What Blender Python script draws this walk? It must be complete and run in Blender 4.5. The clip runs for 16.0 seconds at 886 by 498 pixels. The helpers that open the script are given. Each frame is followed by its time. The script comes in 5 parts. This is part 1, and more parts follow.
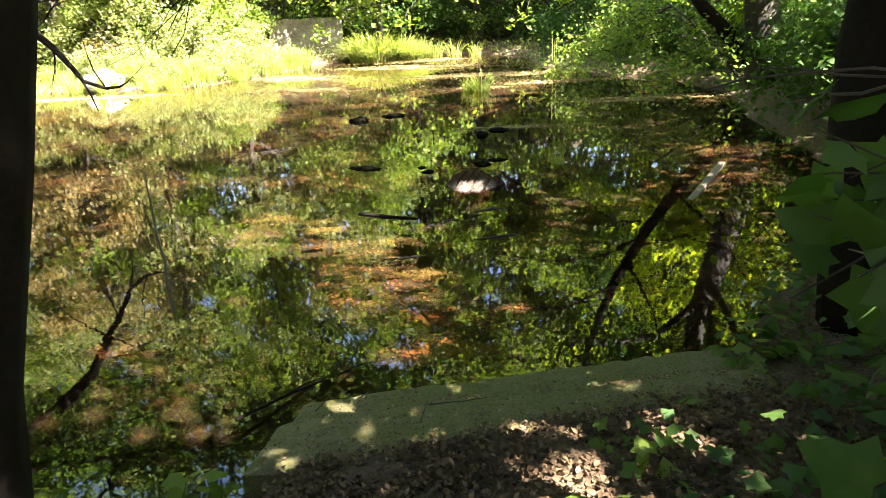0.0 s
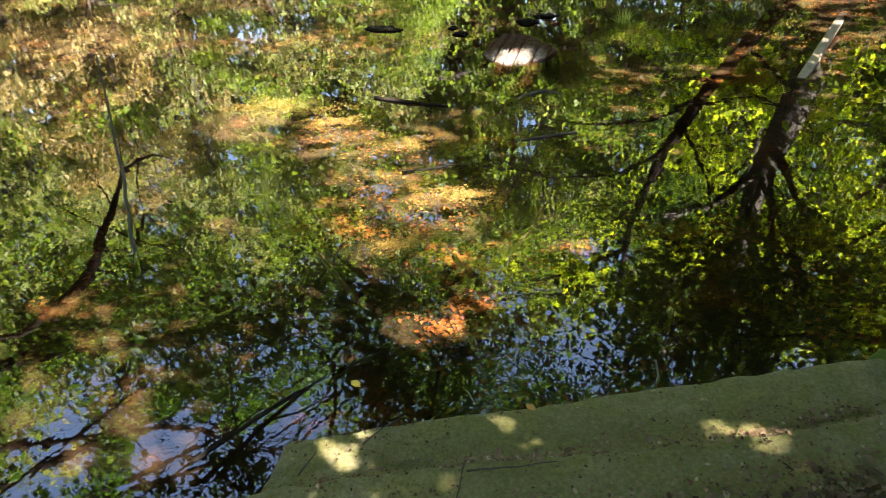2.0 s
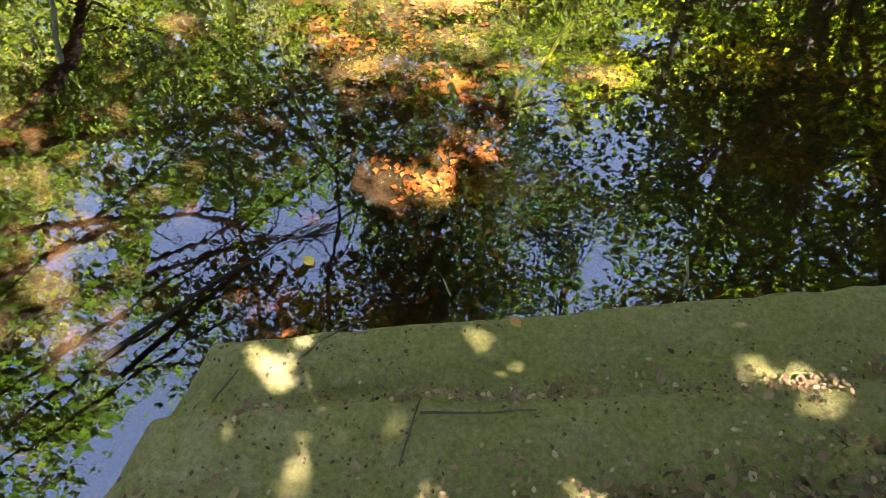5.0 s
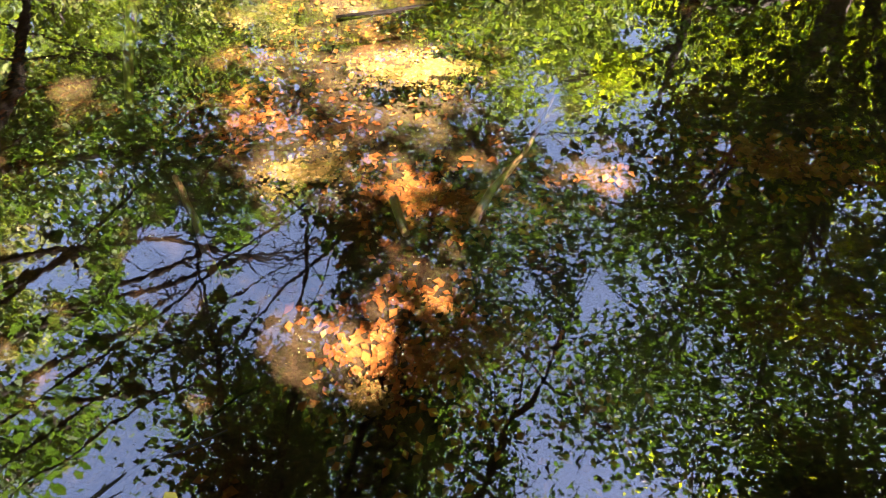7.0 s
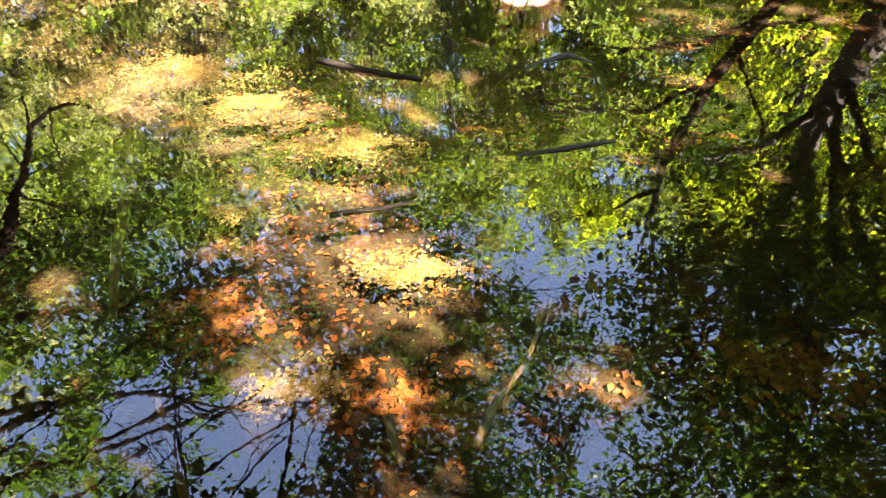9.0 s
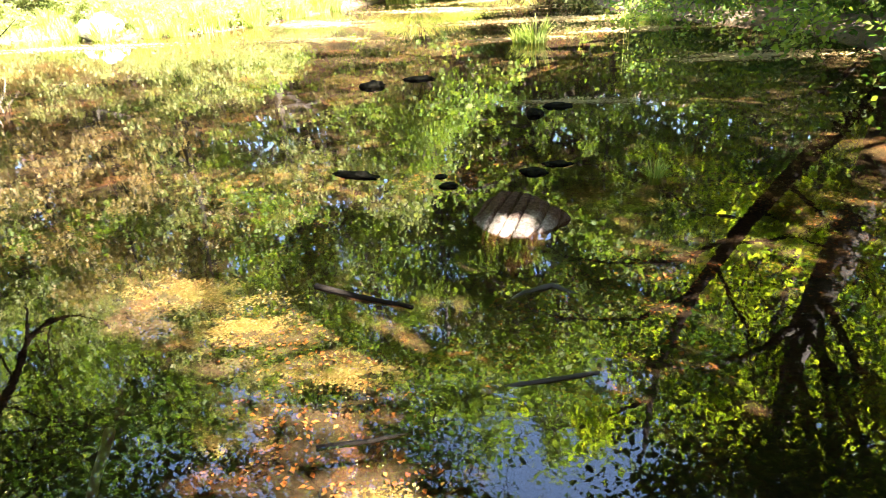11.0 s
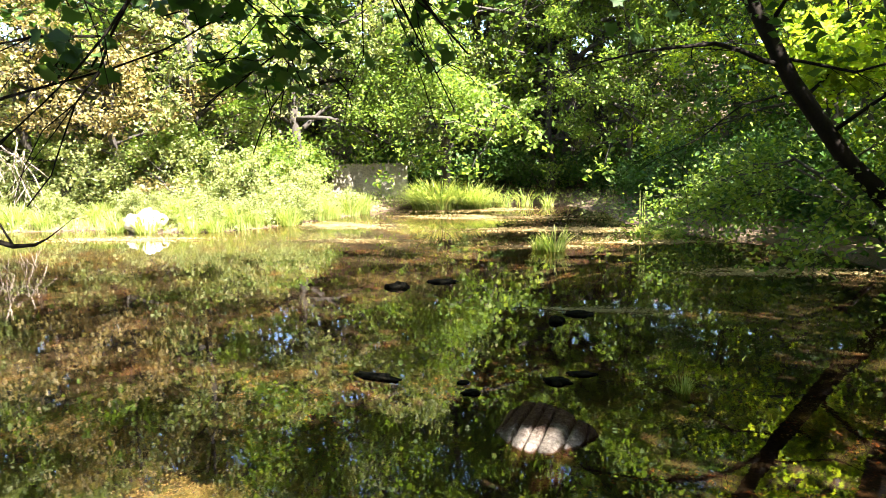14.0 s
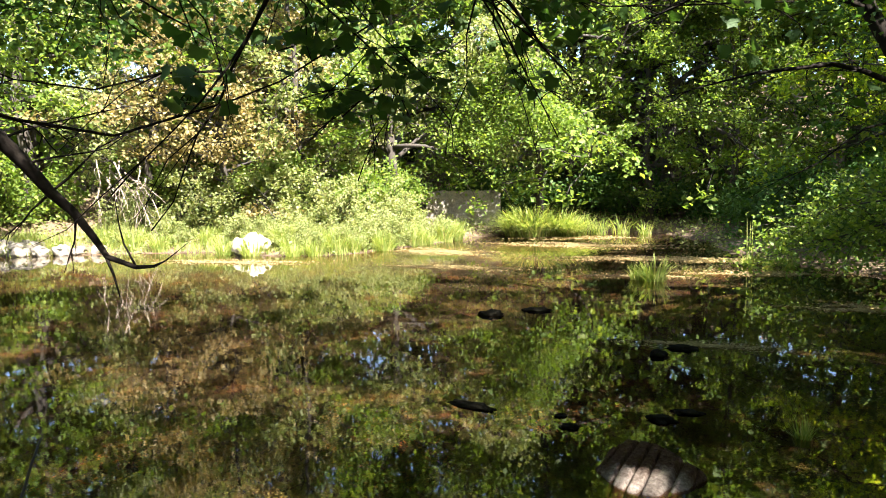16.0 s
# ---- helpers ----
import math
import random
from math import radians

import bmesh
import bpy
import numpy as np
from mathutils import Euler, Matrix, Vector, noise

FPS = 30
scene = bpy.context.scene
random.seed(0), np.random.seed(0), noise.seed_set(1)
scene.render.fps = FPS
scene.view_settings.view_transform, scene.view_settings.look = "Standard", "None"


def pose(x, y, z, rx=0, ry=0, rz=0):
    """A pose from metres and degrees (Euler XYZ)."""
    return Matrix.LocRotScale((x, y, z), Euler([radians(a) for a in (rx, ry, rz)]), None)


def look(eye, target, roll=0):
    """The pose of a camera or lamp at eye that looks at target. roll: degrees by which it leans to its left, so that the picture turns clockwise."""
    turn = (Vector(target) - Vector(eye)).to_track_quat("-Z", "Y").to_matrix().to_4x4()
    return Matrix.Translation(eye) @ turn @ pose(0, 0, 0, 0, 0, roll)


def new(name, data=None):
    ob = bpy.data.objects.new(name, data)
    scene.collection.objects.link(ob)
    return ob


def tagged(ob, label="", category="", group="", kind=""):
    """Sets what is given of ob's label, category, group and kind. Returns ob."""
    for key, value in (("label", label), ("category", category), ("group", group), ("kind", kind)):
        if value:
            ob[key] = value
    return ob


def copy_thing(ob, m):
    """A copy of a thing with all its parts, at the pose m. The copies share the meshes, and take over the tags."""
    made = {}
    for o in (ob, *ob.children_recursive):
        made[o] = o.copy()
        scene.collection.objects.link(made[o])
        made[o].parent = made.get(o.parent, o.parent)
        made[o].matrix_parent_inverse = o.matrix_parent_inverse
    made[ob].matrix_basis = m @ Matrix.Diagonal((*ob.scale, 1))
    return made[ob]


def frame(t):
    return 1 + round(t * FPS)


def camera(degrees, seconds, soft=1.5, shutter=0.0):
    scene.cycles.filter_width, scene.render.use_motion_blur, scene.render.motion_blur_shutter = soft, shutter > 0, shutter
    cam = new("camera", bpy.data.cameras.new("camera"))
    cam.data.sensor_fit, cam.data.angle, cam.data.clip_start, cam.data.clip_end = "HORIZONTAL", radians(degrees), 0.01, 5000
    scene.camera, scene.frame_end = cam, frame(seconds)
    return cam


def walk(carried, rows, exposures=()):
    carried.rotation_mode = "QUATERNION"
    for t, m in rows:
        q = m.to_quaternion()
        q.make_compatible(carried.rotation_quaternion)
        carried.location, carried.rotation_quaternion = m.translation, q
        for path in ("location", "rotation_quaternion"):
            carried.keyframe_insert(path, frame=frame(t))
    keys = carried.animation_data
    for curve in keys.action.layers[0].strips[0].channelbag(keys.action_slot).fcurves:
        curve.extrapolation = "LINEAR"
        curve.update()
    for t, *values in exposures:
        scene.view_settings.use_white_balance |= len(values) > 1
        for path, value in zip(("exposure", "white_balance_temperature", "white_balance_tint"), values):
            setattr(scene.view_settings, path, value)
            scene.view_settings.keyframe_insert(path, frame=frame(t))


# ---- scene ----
cam = camera(68.0, 16.0, 1.0)
PATH = [
    (0, (0.782, -3.178, 1.982), (0.506, -1.318, 1.3), -3.0),
    (0.5, (0.709, -2.756, 1.988), (0.381, -0.947, 1.201), -4.0),
    (1, (0.63, -2.454, 2.051), (0.297, -0.684, 1.183), -4.5),
    (1.5, (0.613, -2.129, 2.028), (0.264, -0.395, 1.095), -4.4),
    (2, (0.552, -1.848, 1.95), (0.195, -0.215, 0.853), -4.7),
    (2.5, (0.553, -1.644, 1.889), (0.221, -0.162, 0.587), -4.4),
    (3, (0.568, -1.459, 1.847), (0.242, -0.183, 0.342), -5.5),
    (3.2, (0.527, -1.428, 1.828), (0.219, -0.194, 0.285), -5.1),
    (5.3, (0.599, -1.04, 1.705), (0.191, 0.124, 0.13), -7.1),
    (5.5, (0.593, -0.951, 1.669), (0.178, 0.206, 0.091), -7.5),
    (6, (0.527, -0.69, 1.67), (0.12, 0.434, 0.067), -7.6),
    (6.5, (0.575, -0.45, 1.606), (0.144, 0.699, 0.027), -8.2),
    (7, (0.575, -0.258, 1.555), (0.184, 0.887, -0.038), -7.2),
    (7.5, (0.463, -0.148, 1.488), (0.144, 1.059, -0.075), -6.0),
    (8, (0.454, -0.066, 1.543), (0.12, 1.188, 0.021), -5.4),
    (8.5, (0.472, -0.035, 1.602), (0.11, 1.309, 0.166), -5.2),
    (9, (0.494, 0.0, 1.664), (0.096, 1.44, 0.334), -5.4),
    (9.5, (0.464, 0.004, 1.725), (0.079, 1.565, 0.535), -4.1),
    (10, (0.473, 0.019, 1.753), (0.091, 1.683, 0.712), -3.8),
    (10.2, (0.493, 0.037, 1.766), (0.097, 1.725, 0.77), -3.9),
    (12.3, (0.535, -0.045, 1.919), (0.108, 1.831, 1.372), -2.6),
    (12.5, (0.532, -0.045, 1.93), (0.099, 1.842, 1.43), -2.4),
    (13, (0.533, -0.074, 1.942), (0.086, 1.838, 1.562), -2.1),
    (13.5, (0.495, -0.041, 1.935), (0.036, 1.881, 1.63), -1.7),
    (14, (0.466, 0.013, 1.905), (-0.011, 1.938, 1.645), -1.4),
    (14.5, (0.447, 0.034, 1.892), (-0.067, 1.953, 1.661), -1.2),
    (15, (0.447, 0.013, 1.92), (-0.113, 1.921, 1.711), -1.4),
    (15.5, (0.399, 0.062, 1.887), (-0.242, 1.948, 1.706), -1.1),
    (16, (0.395, 0.036, 1.909), (-0.345, 1.886, 1.736), -1.3),
]
walk(cam, [(t, look(eye, target, roll)) for t, eye, target, roll in PATH],
     [(0, 4.35, 6600, 15), (1, 4.45, 6600, 15), (2, 4.75, 6700, 17), (3, 4.9, 6800, 19), (5.5, 5.45, 7100, 25), (6.5, 5.5, 7200, 27), (8, 5.45, 7200, 26), (9, 5.35, 7000, 21), (10, 5.1, 6700, 17), (12.5, 4.25, 6300, 14), (14.5, 3.7, 6300, 14), (16, 3.35, 6300, 15)])
# ---- light ----
SUN_ELEVATION, SUN_AZIMUTH = radians(51), radians(125)      # azimuth from +y towards +x
world = bpy.data.worlds.new("sky")
scene.world = world
world.use_nodes = True
wn = world.node_tree
sky = wn.nodes.new("ShaderNodeTexSky")
sky.sky_type, sky.sun_disc = "NISHITA", False
sky.sun_elevation, sky.sun_rotation = SUN_ELEVATION, SUN_AZIMUTH
wn.links.new(sky.outputs[0], wn.nodes["Background"].inputs[0])
wn.nodes["Background"].inputs[1].default_value = 0.06
sun_data = bpy.data.lights.new("sun", "SUN")
sun_data.energy, sun_data.angle, sun_data.color = 5.0, radians(0.55), (1.0, 0.94, 0.84)
sun = new("sun", sun_data)
to_sun = Vector((math.sin(SUN_AZIMUTH) * math.cos(SUN_ELEVATION), math.cos(SUN_AZIMUTH) * math.cos(SUN_ELEVATION), math.sin(SUN_ELEVATION)))
sun.matrix_world = look(to_sun * 60, (0, 0, 0))


# ---- materials ----
def material(name):
    m = bpy.data.materials.new(name)
    m.use_nodes = True
    return m, m.node_tree.nodes, m.node_tree.links, m.node_tree.nodes["Principled BSDF"]


def ramp(nodes, links, fac, stops):
    r = nodes.new("ShaderNodeValToRGB")
    r.color_ramp.elements[0].position, r.color_ramp.elements[0].color = stops[0][0], (*stops[0][1], 1)
    r.color_ramp.elements[1].position, r.color_ramp.elements[1].color = stops[-1][0], (*stops[-1][1], 1)
    for p, c in stops[1:-1]:
        r.color_ramp.elements.new(p).color = (*c, 1)
    links.new(fac, r.inputs[0])
    return r.outputs[0]


def noise_node(nodes, links, scale, detail=6, rough=0.6, stretch=None):
    n = nodes.new("ShaderNodeTexNoise")
    n.inputs["Scale"].default_value, n.inputs["Detail"].default_value, n.inputs["Roughness"].default_value = scale, detail, rough
    co = nodes.new("ShaderNodeTexCoord")
    if stretch:
        mp = nodes.new("ShaderNodeMapping")
        mp.inputs["Scale"].default_value = stretch
        links.new(co.outputs["Object"], mp.inputs[0])
        links.new(mp.outputs[0], n.inputs["Vector"])
    else:
        links.new(co.outputs["Object"], n.inputs["Vector"])
    return n.outputs["Fac"]


def mixed(nodes, links, fac, a, b, kind="MIX"):
    m = nodes.new("ShaderNodeMix")
    m.data_type, m.blend_type = "RGBA", kind
    for socket, v in ((m.inputs[0], fac), (m.inputs[6], a), (m.inputs[7], b)):
        if isinstance(v, (int, float)):
            socket.default_value = v
        elif isinstance(v, tuple):
            socket.default_value = (*v, 1)
        else:
            links.new(v, socket)
    return m.outputs[2]


def bump(nodes, links, height, strength, distance, target):
    b = nodes.new("ShaderNodeBump")
    b.inputs["Strength"].default_value, b.inputs["Distance"].default_value = strength, distance
    links.new(height, b.inputs["Height"])
    links.new(b.outputs[0], target)


def rough_material(name, stops, scale, fine, rough, strength=0.6, distance=0.02, stretch=None):
    """Two scales of noise through a colour ramp, with relief."""
    m, nodes, links, p = material(name)
    big, small = noise_node(nodes, links, scale, 5, 0.6, stretch), noise_node(nodes, links, fine, 8, 0.7, stretch)
    both = nodes.new("ShaderNodeMath")
    both.operation = "MULTIPLY_ADD"
    links.new(small, both.inputs[0])
    both.inputs[1].default_value = 0.55
    half = nodes.new("ShaderNodeMath")
    half.operation = "MULTIPLY"
    links.new(big, half.inputs[0])
    half.inputs[1].default_value = 0.45
    links.new(half.outputs[0], both.inputs[2])
    links.new(ramp(nodes, links, both.outputs[0], stops), p.inputs["Base Color"])
    p.inputs["Roughness"].default_value = rough
    bump(nodes, links, both.outputs[0], strength, distance, p.inputs["Normal"])
    return m


def leaf_material(name, stops, through_colour, share=0.45, rough=0.55):
    """Leaves: a colour of its own for each leaf, light that shines through, a slight gloss."""
    m, nodes, links, p = material(name)
    geo = nodes.new("ShaderNodeNewGeometry")
    colour = ramp(nodes, links, geo.outputs["Random Per Island"], stops)
    vein = noise_node(nodes, links, 9, 4, 0.6)
    colour = mixed(nodes, links, ramp(nodes, links, vein, [(0.35, (0, 0, 0)), (0.75, (0.5, 0.5, 0.5))]), colour, stops[-1][1])
    links.new(colour, p.inputs["Base Color"])
    p.inputs["Roughness"].default_value = rough
    p.inputs["Specular IOR Level"].default_value = 0.22
    t = nodes.new("ShaderNodeBsdfTranslucent")
    links.new(mixed(nodes, links, 1.0, colour, through_colour, "MULTIPLY"), t.inputs[0])
    mix = nodes.new("ShaderNodeMixShader")
    mix.inputs[0].default_value = share
    links.new(p.outputs[0], mix.inputs[1])
    links.new(t.outputs[0], mix.inputs[2])
    links.new(mix.outputs[0], nodes["Material Output"].inputs[0])
    return m


LEAF_GREEN = leaf_material("green_leaf", [(0.0, (0.042, 0.085, 0.014)), (0.6, (0.088, 0.152, 0.022)), (1.0, (0.18, 0.22, 0.045))], (1.8, 1.8, 0.75))
LEAF_LIME = leaf_material("lime_leaf", [(0.0, (0.07, 0.14, 0.014)), (0.6, (0.15, 0.23, 0.02)), (1.0, (0.27, 0.31, 0.04))], (2.1, 2.0, 0.6), 0.58)
# pale stands in for sunlit foliage, dark for shaded: the light is in the colour
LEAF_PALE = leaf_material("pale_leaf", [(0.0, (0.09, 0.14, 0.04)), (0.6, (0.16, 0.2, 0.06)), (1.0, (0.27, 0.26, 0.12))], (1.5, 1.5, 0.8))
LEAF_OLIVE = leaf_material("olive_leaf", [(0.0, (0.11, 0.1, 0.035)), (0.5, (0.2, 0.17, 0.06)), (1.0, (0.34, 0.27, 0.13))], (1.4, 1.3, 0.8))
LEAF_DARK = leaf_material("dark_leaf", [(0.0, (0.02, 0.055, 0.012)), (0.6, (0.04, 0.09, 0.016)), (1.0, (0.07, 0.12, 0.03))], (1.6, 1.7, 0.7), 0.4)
DEAD_LEAF = leaf_material("dead_leaf", [(0.0, (0.03, 0.016, 0.008)), (0.5, (0.085, 0.045, 0.02)), (0.85, (0.17, 0.1, 0.05)), (1.0, (0.36, 0.28, 0.18))], (1, 0.9, 0.7), 0.12, 0.7)
SUNK_LEAF = leaf_material("sunken_leaf", [(0.0, (0.04, 0.013, 0.005)), (0.5, (0.12, 0.042, 0.012)), (0.85, (0.22, 0.085, 0.025)), (1.0, (0.3, 0.18, 0.08))], (1, 0.9, 0.7), 0.1, 0.8)
MOULD_LEAF = leaf_material("mouldering_leaf", [(0.0, (0.014, 0.008, 0.004)), (0.5, (0.045, 0.026, 0.012)), (0.85, (0.1, 0.062, 0.032)), (1.0, (0.2, 0.14, 0.08))], (1, 0.9, 0.7), 0.1, 0.8)
YELLOW_LEAF = leaf_material("yellow_leaf", [(0.0, (0.55, 0.36, 0.05)), (1.0, (0.65, 0.45, 0.09))], (1, 0.9, 0.6), 0.3)
RUST_LEAF = leaf_material("rust_leaf", [(0.0, (0.34, 0.15, 0.04)), (1.0, (0.42, 0.2, 0.06))], (1, 0.9, 0.6), 0.2)
ALGAE = leaf_material("algae", [(0.0, (0.032, 0.03, 0.01)), (0.5, (0.068, 0.063, 0.02)), (0.85, (0.125, 0.108, 0.045)), (1.0, (0.24, 0.2, 0.11))], (1.2, 1.2, 0.6), 0.3, 0.6)
GRASS = leaf_material("grass_blade", [(0.0, (0.09, 0.16, 0.025)), (0.6, (0.18, 0.25, 0.05)), (1.0, (0.36, 0.34, 0.13))], (1.6, 1.6, 0.7), 0.4)
BARK = rough_material("bark", [(0.3, (0.012, 0.01, 0.008)), (0.55, (0.04, 0.032, 0.024)), (0.75, (0.09, 0.078, 0.06))], 1.2, 14, 0.9, 1.0, 0.03, (1, 1, 0.25))
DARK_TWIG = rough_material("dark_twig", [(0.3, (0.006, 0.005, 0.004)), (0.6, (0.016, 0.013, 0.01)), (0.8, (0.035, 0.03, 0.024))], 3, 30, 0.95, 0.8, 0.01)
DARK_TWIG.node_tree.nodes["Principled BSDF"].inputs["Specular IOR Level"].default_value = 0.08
PALE_WOOD = rough_material("bleached_wood", [(0.3, (0.08, 0.06, 0.04)), (0.55, (0.19, 0.155, 0.115)), (0.75, (0.36, 0.32, 0.26))], 3, 30, 0.85, 0.6, 0.01, (1, 1, 0.3))
WET_WOOD = rough_material("wet_wood", [(0.3, (0.012, 0.009, 0.006)), (0.6, (0.035, 0.026, 0.017)), (0.8, (0.08, 0.066, 0.045))], 4, 40, 0.8, 0.8, 0.01)
MUD = rough_material("wet_mud", [(0.3, (0.004, 0.004, 0.003)), (0.6, (0.009, 0.008, 0.005)), (0.8, (0.02, 0.018, 0.010))], 6, 50, 0.95, 1.0, 0.02)
MUD.node_tree.nodes["Principled BSDF"].inputs["Specular IOR Level"].default_value = 0.05
MOSSY_STONE = rough_material("mossy_stone", [(0.32, (0.035, 0.045, 0.014)), (0.42, (0.085, 0.095, 0.03)), (0.52, (0.15, 0.155, 0.06)), (0.62, (0.21, 0.2, 0.1)), (0.8, (0.36, 0.33, 0.22))], 2.2, 34, 0.92, 1.0, 0.02)
WHITE_ROCK = rough_material("pale_limestone", [(0.35, (0.16, 0.14, 0.1)), (0.5, (0.34, 0.31, 0.25)), (0.68, (0.55, 0.52, 0.45))], 2, 24, 0.9, 0.8, 0.03)
WALL = rough_material("old_stone_wall", [(0.34, (0.06, 0.052, 0.04)), (0.5, (0.17, 0.15, 0.115)), (0.7, (0.3, 0.275, 0.22))], 1.1, 18, 0.92, 0.9, 0.04)
LITTER = rough_material("leaf_litter_soil", [(0.25, (0.015, 0.01, 0.006)), (0.45, (0.05, 0.031, 0.016)), (0.6, (0.1, 0.062, 0.03)), (0.8, (0.2, 0.14, 0.075))], 1.4, 45, 0.95, 1.0, 0.03)


def ground_material():
    """Forest soil above the water line, leaf mud with green and rust-coloured growth below it."""
    m, nodes, links, p = material("forest_floor")
    geo = nodes.new("ShaderNodeNewGeometry")
    xyz = nodes.new("ShaderNodeSeparateXYZ")
    links.new(geo.outputs["Position"], xyz.inputs[0])
    fine, mid, wide = noise_node(nodes, links, 38, 8, 0.7), noise_node(nodes, links, 5, 6, 0.65), noise_node(nodes, links, 0.55, 5, 0.6)
    soil = ramp(nodes, links, fine, [(0.3, (0.025, 0.018, 0.011)), (0.5, (0.085, 0.055, 0.03)), (0.7, (0.22, 0.15, 0.08))])
    rust = ramp(nodes, links, fine, [(0.3, (0.03, 0.011, 0.004)), (0.5, (0.12, 0.045, 0.012)), (0.7, (0.3, 0.13, 0.035))])
    green = ramp(nodes, links, fine, [(0.3, (0.02, 0.019, 0.005)), (0.5, (0.06, 0.054, 0.013)), (0.7, (0.2, 0.165, 0.045))])
    mud = ramp(nodes, links, fine, [(0.3, (0.006, 0.005, 0.003)), (0.5, (0.018, 0.013, 0.007)), (0.72, (0.05, 0.036, 0.018))])
    bed = mixed(nodes, links, ramp(nodes, links, wide, [(0.5, (0, 0, 0)), (0.6, (0.6, 0.6, 0.6))]), mud, green)
    bed = mixed(nodes, links, ramp(nodes, links, noise_node(nodes, links, 1.7, 5, 0.65), [(0.52, (0, 0, 0)), (0.66, (0.6, 0.6, 0.6))]), bed, rust)
    bed = mixed(nodes, links, ramp(nodes, links, mid, [(0.5, (0, 0, 0)), (0.7, (0.8, 0.8, 0.8))]), bed, mud)
    under = nodes.new("ShaderNodeMapRange")
    under.inputs["From Min"].default_value, under.inputs["From Max"].default_value = -0.06, 0.05
    links.new(xyz.outputs[2], under.inputs[0])
    links.new(mixed(nodes, links, under.outputs[0], bed, soil), p.inputs["Base Color"])
    p.inputs["Roughness"].default_value = 0.95
    bump(nodes, links, fine, 1.0, 0.03, p.inputs["Normal"])
    return m


def water_material():
    """Still, slightly brown pond water: clear from above, mirror-like at a slant, with faint ripples."""
    m, nodes, links, p = material("pond_water")
    nodes.remove(p)
    clear, gloss, mix, fres = (nodes.new("ShaderNode" + k) for k in ("BsdfTransparent", "BsdfGlossy", "MixShader", "Fresnel"))
    clear.inputs[0].default_value = (0.64, 0.465, 0.28, 1)
    gloss.inputs["Roughness"].default_value = 0.003
    fres.inputs["IOR"].default_value = 1.8
    b = nodes.new("ShaderNodeBump")
    b.inputs["Strength"].default_value, b.inputs["Distance"].default_value = 0.055, 0.012
    links.new(noise_node(nodes, links, 5.5, 3, 0.5, (1, 0.7, 1)), b.inputs["Height"])
    links.new(b.outputs[0], gloss.inputs["Normal"])
    links.new(b.outputs[0], fres.inputs["Normal"])
    links.new(fres.outputs[0], mix.inputs[0])
    links.new(clear.outputs[0], mix.inputs[1])
    links.new(gloss.outputs[0], mix.inputs[2])
    links.new(mix.outputs[0], nodes["Material Output"].inputs[0])
    return m


def slab_material():
    """Worn stone under moss and lichen: green cushions, grey patches, dark pits."""
    m, nodes, links, p = material("mossy_slab")
    wide, mid, fine, pits = noise_node(nodes, links, 2.6, 5, 0.6), noise_node(nodes, links, 11, 7, 0.7), noise_node(nodes, links, 70, 6, 0.75), noise_node(nodes, links, 24, 9, 0.8)
    moss = ramp(nodes, links, fine, [(0.3, (0.07, 0.073, 0.016)), (0.5, (0.14, 0.137, 0.032)), (0.72, (0.225, 0.205, 0.062))])
    stone = ramp(nodes, links, fine, [(0.3, (0.11, 0.098, 0.045)), (0.5, (0.2, 0.175, 0.085)), (0.72, (0.31, 0.27, 0.15))])
    colour = mixed(nodes, links, ramp(nodes, links, mid, [(0.4, (0, 0, 0)), (0.62, (1, 1, 1))]), moss, stone)
    colour = mixed(nodes, links, ramp(nodes, links, wide, [(0.42, (0, 0, 0)), (0.6, (0.7, 0.7, 0.7))]), colour, moss)
    colour = mixed(nodes, links, ramp(nodes, links, pits, [(0.28, (0.8, 0.8, 0.8)), (0.36, (0, 0, 0))]), colour, (0.025, 0.022, 0.008))
    links.new(colour, p.inputs["Base Color"])
    p.inputs["Roughness"].default_value = 0.93
    bump(nodes, links, pits, 1.0, 0.022, p.inputs["Normal"])
    return m


def rock_material():
    """Brown rock: sun patch painted pale in front, shade dark behind, dark under water."""
    m, nodes, links, p = material("brown_rock")
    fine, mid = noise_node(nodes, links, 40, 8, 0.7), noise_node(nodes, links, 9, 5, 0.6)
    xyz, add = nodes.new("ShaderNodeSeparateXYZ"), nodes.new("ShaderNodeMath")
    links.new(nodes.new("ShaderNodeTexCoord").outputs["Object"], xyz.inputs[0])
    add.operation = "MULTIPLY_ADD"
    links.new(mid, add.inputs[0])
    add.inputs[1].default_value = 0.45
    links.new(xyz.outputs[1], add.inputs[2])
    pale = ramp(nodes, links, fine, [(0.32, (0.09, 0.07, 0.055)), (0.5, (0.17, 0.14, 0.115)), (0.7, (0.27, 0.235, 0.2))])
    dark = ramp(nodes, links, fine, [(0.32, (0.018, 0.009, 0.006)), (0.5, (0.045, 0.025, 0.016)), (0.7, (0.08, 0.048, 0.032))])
    # sunlit front to shaded back, put into the colour along y
    sun_to_shade = nodes.new("ShaderNodeMapRange")
    sun_to_shade.inputs["From Min"].default_value, sun_to_shade.inputs["From Max"].default_value = 4.50, 4.66
    links.new(add.outputs[0], sun_to_shade.inputs[0])
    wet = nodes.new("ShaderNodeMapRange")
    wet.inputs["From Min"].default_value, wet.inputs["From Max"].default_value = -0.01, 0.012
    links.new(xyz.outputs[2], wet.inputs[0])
    links.new(mixed(nodes, links, wet.outputs[0], dark, mixed(nodes, links, sun_to_shade.outputs[0], pale, dark)), p.inputs["Base Color"])
    p.inputs["Roughness"].default_value, p.inputs["Specular IOR Level"].default_value = 0.95, 0.05
    bump(nodes, links, fine, 0.7, 0.01, p.inputs["Normal"])
    return m


ROCK = rock_material()
